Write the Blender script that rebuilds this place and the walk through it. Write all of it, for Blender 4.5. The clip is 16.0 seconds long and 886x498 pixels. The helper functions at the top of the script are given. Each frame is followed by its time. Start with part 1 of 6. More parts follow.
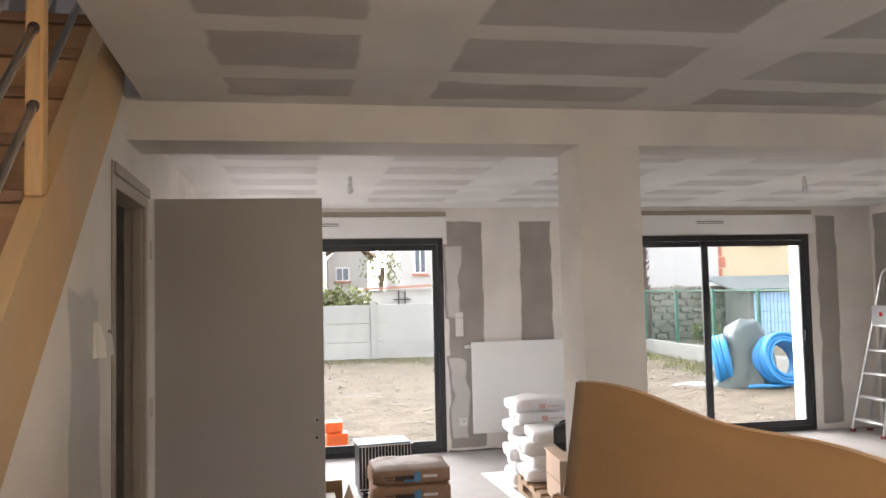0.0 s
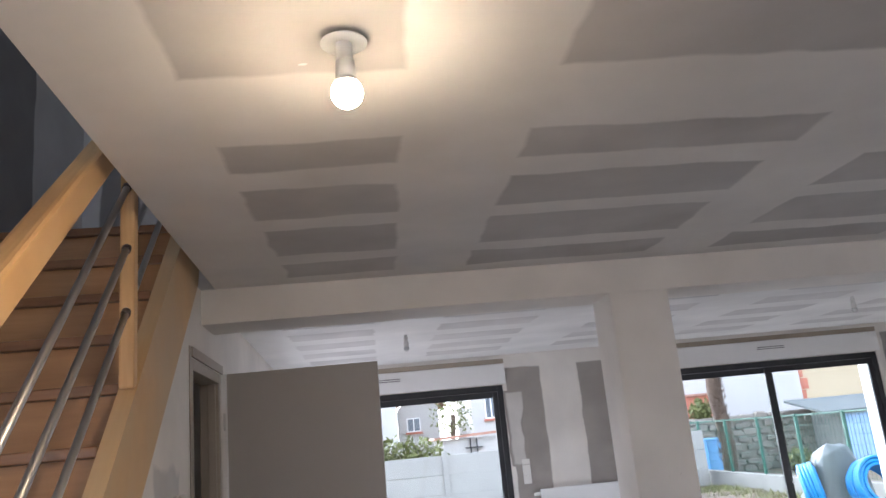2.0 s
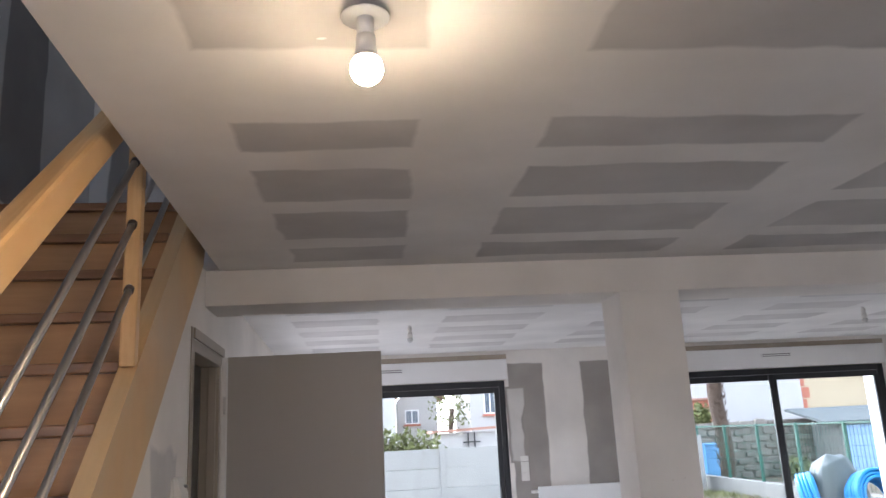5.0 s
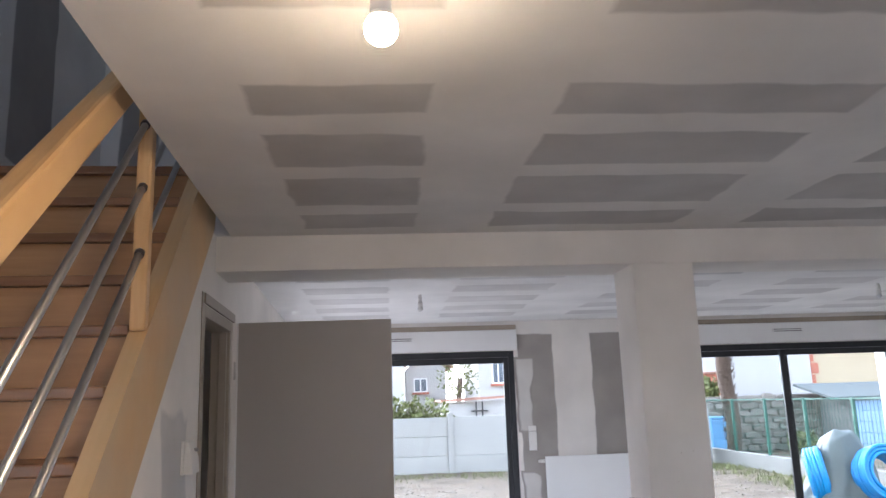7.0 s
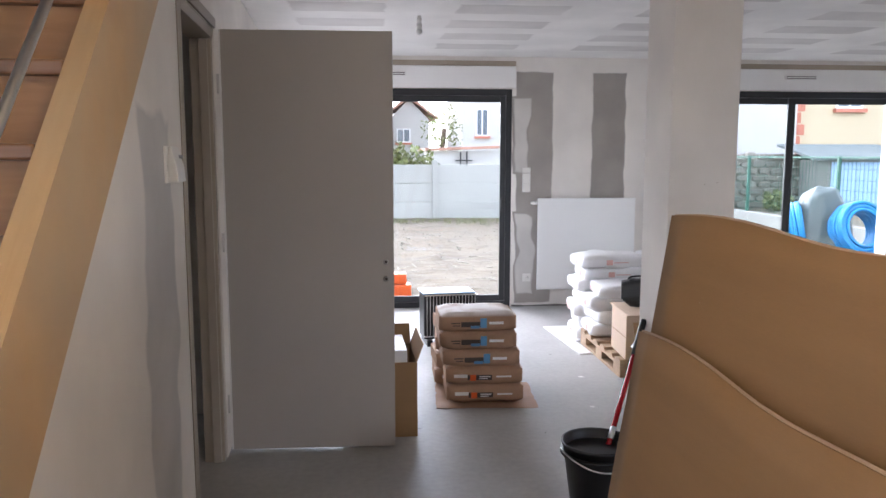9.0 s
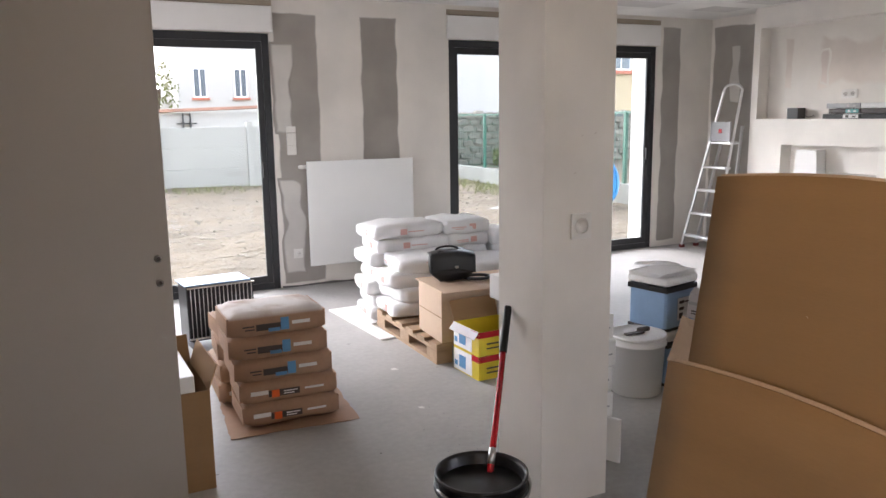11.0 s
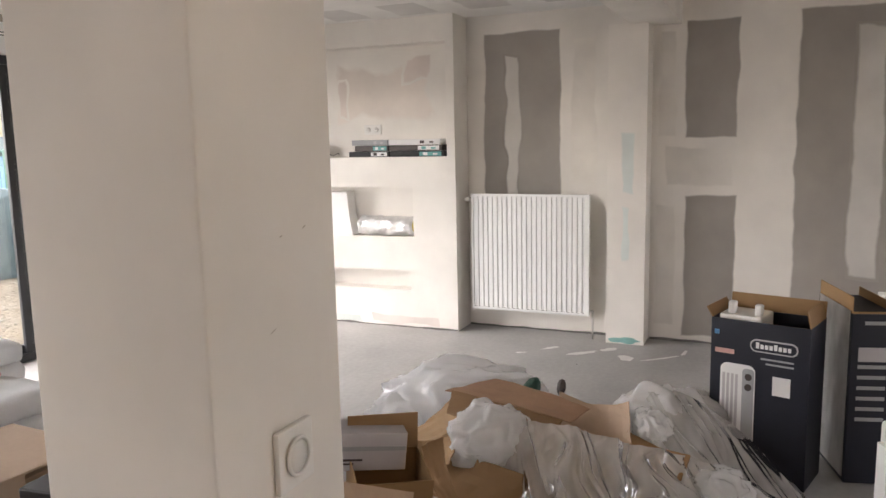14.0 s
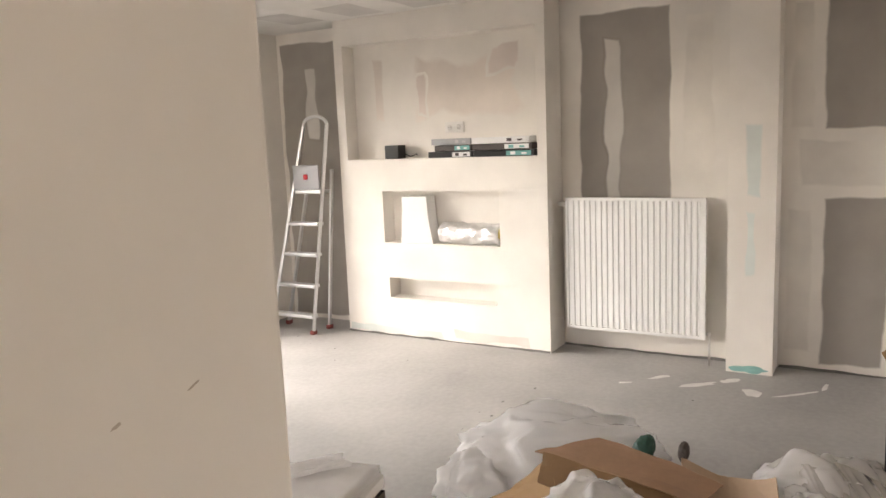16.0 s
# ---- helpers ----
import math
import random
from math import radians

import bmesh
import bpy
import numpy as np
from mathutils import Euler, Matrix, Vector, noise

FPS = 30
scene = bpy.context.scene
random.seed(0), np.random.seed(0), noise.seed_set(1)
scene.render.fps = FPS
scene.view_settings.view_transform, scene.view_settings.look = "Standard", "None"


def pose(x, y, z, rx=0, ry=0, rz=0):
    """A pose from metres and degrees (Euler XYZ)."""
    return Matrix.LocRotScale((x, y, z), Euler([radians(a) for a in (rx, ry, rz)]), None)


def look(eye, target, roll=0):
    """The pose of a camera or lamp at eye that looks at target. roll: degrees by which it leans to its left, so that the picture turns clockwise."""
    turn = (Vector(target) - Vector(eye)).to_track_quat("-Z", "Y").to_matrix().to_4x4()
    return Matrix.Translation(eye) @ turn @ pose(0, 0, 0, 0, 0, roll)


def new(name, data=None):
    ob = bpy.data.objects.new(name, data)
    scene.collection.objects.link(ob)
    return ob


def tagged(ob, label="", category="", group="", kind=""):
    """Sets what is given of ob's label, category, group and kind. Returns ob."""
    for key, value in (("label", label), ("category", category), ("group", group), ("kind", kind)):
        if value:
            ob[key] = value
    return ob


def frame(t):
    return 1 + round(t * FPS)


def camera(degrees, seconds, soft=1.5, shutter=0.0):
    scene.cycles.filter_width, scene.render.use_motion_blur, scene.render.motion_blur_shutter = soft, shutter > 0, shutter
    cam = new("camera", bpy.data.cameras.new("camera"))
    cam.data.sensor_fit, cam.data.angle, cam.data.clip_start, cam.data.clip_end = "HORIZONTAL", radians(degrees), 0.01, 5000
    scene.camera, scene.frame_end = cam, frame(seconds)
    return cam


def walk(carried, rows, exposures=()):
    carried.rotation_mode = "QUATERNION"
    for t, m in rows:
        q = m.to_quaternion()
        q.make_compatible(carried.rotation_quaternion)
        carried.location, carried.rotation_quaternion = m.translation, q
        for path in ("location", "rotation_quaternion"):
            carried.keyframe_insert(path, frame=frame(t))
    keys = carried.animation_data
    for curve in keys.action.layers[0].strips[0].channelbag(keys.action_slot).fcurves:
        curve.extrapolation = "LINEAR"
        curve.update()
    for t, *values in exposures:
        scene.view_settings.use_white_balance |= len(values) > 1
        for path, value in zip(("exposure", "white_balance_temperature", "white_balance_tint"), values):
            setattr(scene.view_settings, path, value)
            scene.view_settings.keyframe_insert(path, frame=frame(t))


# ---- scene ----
cam = camera(60.6, 16.0)
PATH = [
    (0, (0.667, -0.048, 1.578), (1.013, 1.919, 1.685), -1.3),
    (0.5, (0.668, -0.195, 1.592), (0.858, 1.78, 1.844), -1.6),
    (1, (0.687, -0.311, 1.614), (0.827, 1.619, 2.118), -3.5),
    (1.5, (0.703, -0.354, 1.611), (0.852, 1.565, 2.157), -4.3),
    (2, (0.732, -0.352, 1.603), (0.924, 1.578, 2.09), -5.5),
    (2.5, (0.751, -0.323, 1.603), (1.017, 1.608, 2.053), -5.7),
    (3, (0.739, -0.304, 1.602), (1.023, 1.626, 2.042), -4.4),
    (3.5, (0.725, -0.295, 1.6), (0.976, 1.639, 2.043), -3.6),
    (4, (0.73, -0.284, 1.597), (0.983, 1.651, 2.038), -3.7),
    (4.5, (0.722, -0.294, 1.606), (0.927, 1.64, 2.077), -3.4),
    (6.8, (0.711, -0.289, 1.594), (0.857, 1.659, 2.022), -2.3),
    (7, (0.713, -0.265, 1.605), (0.861, 1.69, 2.001), -1.9),
    (7.5, (0.711, -0.241, 1.591), (0.861, 1.733, 1.873), -1.7),
    (8, (0.713, -0.186, 1.537), (0.865, 1.806, 1.622), -1.3),
    (8.2, (0.702, -0.148, 1.509), (0.86, 1.845, 1.496), -0.8),
    (10.3, (0.505, 0.681, 1.439), (0.87, 2.621, 1.118), 0.3),
    (10.5, (0.493, 0.779, 1.426), (0.952, 2.7, 1.107), 0.3),
    (11, (0.449, 1.057, 1.419), (1.311, 2.828, 1.073), -0.8),
    (11.5, (0.53, 1.313, 1.408), (1.613, 2.954, 1.04), 0.1),
    (12, (0.641, 1.579, 1.426), (1.828, 3.136, 1.018), -0.2),
    (12.5, (0.737, 1.895, 1.411), (2.125, 3.273, 0.994), -0.9),
    (13, (0.847, 2.16, 1.418), (2.462, 3.278, 1.041), 0.4),
    (13.5, (1.01, 2.399, 1.465), (2.729, 3.39, 1.212), -0.2),
    (14, (1.177, 2.586, 1.472), (2.99, 3.38, 1.186), -1.2),
    (14.5, (1.364, 2.726, 1.495), (3.257, 3.313, 1.229), -3.2),
    (15, (1.575, 2.745, 1.481), (3.4, 3.524, 1.234), -1.4),
    (15.5, (1.738, 2.768, 1.507), (3.475, 3.718, 1.219), -0.9),
    (16, (1.775, 2.834, 1.498), (3.477, 3.842, 1.204), -2.4),
]
walk(cam, [(t, look(e, g, r)) for t, e, g, r in PATH], [
    (0.0, 3.14, 6600, 18.0), (1.0, 3.13, 6350, 18.0), (1.5, 3.08, 5780, 18.0), (2.5, 3.08, 5700, 18.0), (3.5, 3.08, 5800, 18.0),
    (7.5, 3.19, 5600, 18.0), (8.2, 3.25, 5600, 18.0), (10.5, 3.18, 6250, 18.0), (11.0, 3.17, 6250, 18.0), (11.5, 3.06, 6250, 18.0), (12.5, 3.04, 6300, 18.0), (13.0, 3.10, 6600, 18.0),
    (13.5, 3.22, 6900, 18.0), (14.5, 3.36, 6450, 18.0), (15.0, 3.40, 6550, 18.0), (15.5, 3.36, 6600, 18.0), (16.0, 3.42, 7200, 18.0)])

# ---- daylight: overcast sky, weak wide sun; added fill lamps ----
world = bpy.data.worlds.new("overcast_sky")
scene.world = world
world.use_nodes = True
wn = world.node_tree.nodes
sky = wn.new("ShaderNodeTexSky")
sky.sky_type = "NISHITA"
sky.sun_disc = False
sky.sun_elevation = radians(38)
sky.sun_rotation = radians(-27)
sky.air_density, sky.dust_density, sky.ozone_density = 1.0, 1.5, 1.0
veil = wn.new("ShaderNodeHueSaturation")
veil.inputs["Saturation"].default_value = 0.35
world.node_tree.links.new(sky.outputs[0], veil.inputs["Color"])
world.node_tree.links.new(veil.outputs[0], wn["Background"].inputs[0])
wn["Background"].inputs[1].default_value = 0.15
sun = new("sun", bpy.data.lights.new("sun", "SUN"))
sun.data.energy, sun.data.angle, sun.data.color = 0.9, radians(80), (1.0, 0.97, 0.93)
sun.matrix_world = look((-7, 24, 17), (3, 5, 0))


def fill_light(name, at, toward, w, h, watts, tint=(1.0, 0.915, 0.80)):
    """Area lamp in an unseen wall opening, added to fill the rooms with light."""
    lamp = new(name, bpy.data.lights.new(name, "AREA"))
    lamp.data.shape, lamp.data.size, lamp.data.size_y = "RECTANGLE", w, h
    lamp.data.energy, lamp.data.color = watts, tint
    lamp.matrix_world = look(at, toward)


# No such windows are known; lamps and openings are added fill.
fill_light("window_light_left", (-1.15, -1.9, 1.58), (1, -1.9, 1.58), 1.9, 1.3, 1.6)
fill_light("window_light_right", (6.85, -1.65, 1.58), (3, -1.65, 1.58), 2.2, 1.3, 0.8)
fill_light("window_light_garden_room", (-0.42, 5.9, 1.35), (3, 6.06, 1.35), 1.7, 0.9, 1.8, (1.0, 0.98, 0.95))
fill_light("window_light_hall", (0.85, -0.65, 4.6), (0.85, 2, 4.6), 0.5, 0.75, 1.4, (0.62, 0.80, 1.0))

# ---- materials ----
def nodes_of(name):
    m = bpy.data.materials.new(name)
    m.use_nodes = True
    return m, m.node_tree, m.node_tree.nodes["Principled BSDF"]


def noise_tex(t, scale, detail=4, stretch=(1, 1, 1)):
    co = t.nodes.new("ShaderNodeTexCoord")
    mp = t.nodes.new("ShaderNodeMapping")
    mp.inputs["Scale"].default_value = stretch
    n = t.nodes.new("ShaderNodeTexNoise")
    n.inputs["Scale"].default_value, n.inputs["Detail"].default_value = scale, detail
    t.links.new(co.outputs["Object"], mp.inputs[0])
    t.links.new(mp.outputs[0], n.inputs["Vector"])
    return n.outputs[0]


def ramp_of(t, fac, stops):
    r = t.nodes.new("ShaderNodeValToRGB")
    while len(r.color_ramp.elements) < len(stops):
        r.color_ramp.elements.new(0.5)
    for el, (p, c) in zip(r.color_ramp.elements, stops):
        el.position, el.color = p, (*c, 1)
    t.links.new(fac, r.inputs[0])
    return r.outputs[0]


def mixed(t, fac, a, b, mode="MIX"):
    m = t.nodes.new("ShaderNodeMix")
    m.data_type, m.blend_type = "RGBA", mode
    for sock, v in ((m.inputs[0], fac), (m.inputs[6], a), (m.inputs[7], b)):
        if isinstance(v, (int, float)):
            sock.default_value = v
        elif isinstance(v, tuple):
            sock.default_value = (*v, 1)
        else:
            t.links.new(v, sock)
    return m.outputs[2]


def mat(name, c, rough=0.6, var=0.12, scale=5.0, fine=120.0, bump=0.15, depth=0.002, metal=0.0, stretch=(1, 1, 1), rand=0.0):
    """Painted or raw surface: colour with coarse and fine variation, and a fine relief."""
    m, t, p = nodes_of(name)
    lo, hi = tuple(v * (1 - var) for v in c), tuple(min(1, v * (1 + var)) for v in c)
    coarse = ramp_of(t, noise_tex(t, scale, 5, stretch), [(0.3, lo), (0.7, hi)])
    grain = noise_tex(t, fine, 3, stretch)
    col = mixed(t, 0.25, coarse, ramp_of(t, grain, [(0.3, lo), (0.7, hi)]))
    if rand:
        oi = t.nodes.new("ShaderNodeObjectInfo")
        col = mixed(t, rand, col, ramp_of(t, oi.outputs["Random"], [(0, lo), (1, hi)]))
    t.links.new(col, p.inputs["Base Color"])
    p.inputs["Roughness"].default_value, p.inputs["Metallic"].default_value = rough, metal
    if bump:
        b = t.nodes.new("ShaderNodeBump")
        b.inputs["Strength"].default_value, b.inputs["Distance"].default_value = bump, depth
        t.links.new(grain, b.inputs["Height"])
        t.links.new(b.outputs[0], p.inputs["Normal"])
    return m


def plaster_mat(name, white, board, soft=True):
    """White joint compound that thins out to bare grey board where the 'bare' attribute rises."""
    m, t, p = nodes_of(name)
    at = t.nodes.new("ShaderNodeAttribute")
    at.attribute_name = "bare"
    n = noise_tex(t, 9, 6)
    add = t.nodes.new("ShaderNodeMath")
    add.operation = "MULTIPLY_ADD"
    t.links.new(n, add.inputs[0])
    add.inputs[1].default_value = 0.5
    sub = t.nodes.new("ShaderNodeMath")
    sub.operation = "ADD"
    sub.inputs[1].default_value = -0.25
    t.links.new(at.outputs["Fac"], add.inputs[2])
    t.links.new(add.outputs[0], sub.inputs[0])
    edge = ramp_of(t, sub.outputs[0], [(0.3, (0, 0, 0)), (0.62, (1, 1, 1))])
    w = ramp_of(t, noise_tex(t, 2.2, 5), [(0.3, tuple(v * 0.9 for v in white)), (0.7, tuple(min(1, v * 1.06) for v in white))])
    g = ramp_of(t, noise_tex(t, 3.0, 6), [(0.3, tuple(v * 0.9 for v in board)), (0.72, tuple(v * 1.12 for v in board))])
    t.links.new(mixed(t, edge, w, g), p.inputs["Base Color"])
    p.inputs["Roughness"].default_value = 0.75
    b = t.nodes.new("ShaderNodeBump")
    b.inputs["Strength"].default_value, b.inputs["Distance"].default_value = 0.12, 0.002
    t.links.new(noise_tex(t, 60, 4), b.inputs["Height"])
    t.links.new(b.outputs[0], p.inputs["Normal"])
    return m


def wood_mat(name, a, b, rough=0.45, along=(1, 1, 12)):
    m, t, p = nodes_of(name)
    streak = tuple(12 / v if v > 1 else 12 for v in along)
    n = noise_tex(t, 1.6, 6, streak)
    n2 = noise_tex(t, 7, 4, streak)
    col = mixed(t, 0.35, ramp_of(t, n, [(0.3, a), (0.7, b)]), ramp_of(t, n2, [(0.35, a), (0.65, b)]))
    t.links.new(col, p.inputs["Base Color"])
    p.inputs["Roughness"].default_value = rough
    bp = t.nodes.new("ShaderNodeBump")
    bp.inputs["Strength"].default_value, bp.inputs["Distance"].default_value = 0.15, 0.001
    t.links.new(n2, bp.inputs["Height"])
    t.links.new(bp.outputs[0], p.inputs["Normal"])
    return m


def smeared_wood(name, a, b, plaster):
    """Wood with thin smears of dried plaster."""
    m = wood_mat(name, a, b, 0.5, (1, 12, 12))
    t, p = m.node_tree, m.node_tree.nodes["Principled BSDF"]
    col = p.inputs["Base Color"].links[0].from_socket
    f = ramp_of(t, noise_tex(t, 2.6, 5, (1, 1, 0.7)), [(0.36, (0.1, 0.1, 0.1)), (0.60, (0.7, 0.7, 0.7))])
    t.links.new(mixed(t, f, col, plaster), p.inputs["Base Color"])
    return m


def dusty(m, top, dust):
    """Plaster dust that has settled on the upper side of a sack, in patches."""
    t, p = m.node_tree, m.node_tree.nodes["Principled BSDF"]
    col = p.inputs["Base Color"].links[0].from_socket
    co, sep, hi = t.nodes.new("ShaderNodeTexCoord"), t.nodes.new("ShaderNodeSeparateXYZ"), t.nodes.new("ShaderNodeMapRange")
    t.links.new(co.outputs["Object"], sep.inputs[0])
    t.links.new(sep.outputs[2], hi.inputs[0])
    hi.inputs[1].default_value, hi.inputs[2].default_value = top - 0.02, top - 0.006
    patch = ramp_of(t, noise_tex(t, 7, 4), [(0.32, (0.3, 0.3, 0.3)), (0.5, (0.95, 0.95, 0.95))])
    f = t.nodes.new("ShaderNodeMath")
    f.operation = "MULTIPLY"
    t.links.new(hi.outputs[0], f.inputs[0])
    t.links.new(patch, f.inputs[1])
    t.links.new(mixed(t, f.outputs[0], col, dust), p.inputs["Base Color"])
    return m


def film_mat(name, c, fac, rough=0.12):
    """Thin plastic film: mostly see-through, a little milky, with sharp highlights on its folds."""
    m, t, p = nodes_of(name)
    p.inputs["Base Color"].default_value = (*c, 1)
    p.inputs["Roughness"].default_value = 0.5
    bp = t.nodes.new("ShaderNodeBump")
    bp.inputs["Strength"].default_value, bp.inputs["Distance"].default_value = 0.12, 0.003
    t.links.new(noise_tex(t, 30, 2, (1, 2.2, 1)), bp.inputs["Height"])
    tl = t.nodes.new("ShaderNodeBsdfTranslucent")
    tl.inputs[0].default_value = (*c, 1)
    tr = t.nodes.new("ShaderNodeBsdfTransparent")
    gl = t.nodes.new("ShaderNodeBsdfGlossy")
    gl.inputs["Roughness"].default_value = rough
    fr = t.nodes.new("ShaderNodeFresnel")
    fr.inputs[0].default_value = 1.22
    for node in (p, gl, fr):
        t.links.new(bp.outputs[0], node.inputs["Normal"])
    body, thin, out = (t.nodes.new("ShaderNodeMixShader") for k in range(3))
    body.inputs[0].default_value = 0.5
    t.links.new(p.outputs[0], body.inputs[1])
    t.links.new(tl.outputs[0], body.inputs[2])
    f = t.nodes.new("ShaderNodeMapRange")
    f.inputs[1].default_value, f.inputs[2].default_value = 0.35, 0.65
    f.inputs[3].default_value, f.inputs[4].default_value = fac - 0.07, fac + 0.07
    t.links.new(noise_tex(t, 7, 2, (1, 1.8, 1)), f.inputs[0])
    t.links.new(f.outputs[0], thin.inputs[0])
    t.links.new(tr.outputs[0], thin.inputs[1])
    t.links.new(body.outputs[0], thin.inputs[2])
    t.links.new(fr.outputs[0], out.inputs[0])
    t.links.new(thin.outputs[0], out.inputs[1])
    t.links.new(gl.outputs[0], out.inputs[2])
    t.links.new(out.outputs[0], t.nodes["Material Output"].inputs[0])
    return m


def glass_mat(name):
    m, t, p = nodes_of(name)
    tr = t.nodes.new("ShaderNodeBsdfTransparent")
    tr.inputs[0].default_value = (0.93, 0.96, 0.95, 1)
    gl = t.nodes.new("ShaderNodeBsdfGlossy")
    gl.inputs["Roughness"].default_value = 0.02
    fr = t.nodes.new("ShaderNodeFresnel")
    fr.inputs[0].default_value = 1.35
    mx = t.nodes.new("ShaderNodeMixShader")
    t.links.new(fr.outputs[0], mx.inputs[0])
    t.links.new(tr.outputs[0], mx.inputs[1])
    t.links.new(gl.outputs[0], mx.inputs[2])
    t.links.new(mx.outputs[0], t.nodes["Material Output"].inputs[0])
    return m


def glow_mat(name, c, strength):
    m, t, p = nodes_of(name)
    p.inputs["Base Color"].default_value = (*c, 1)
    p.inputs["Emission Color"].default_value = (*c, 1)
    p.inputs["Emission Strength"].default_value = strength
    return m


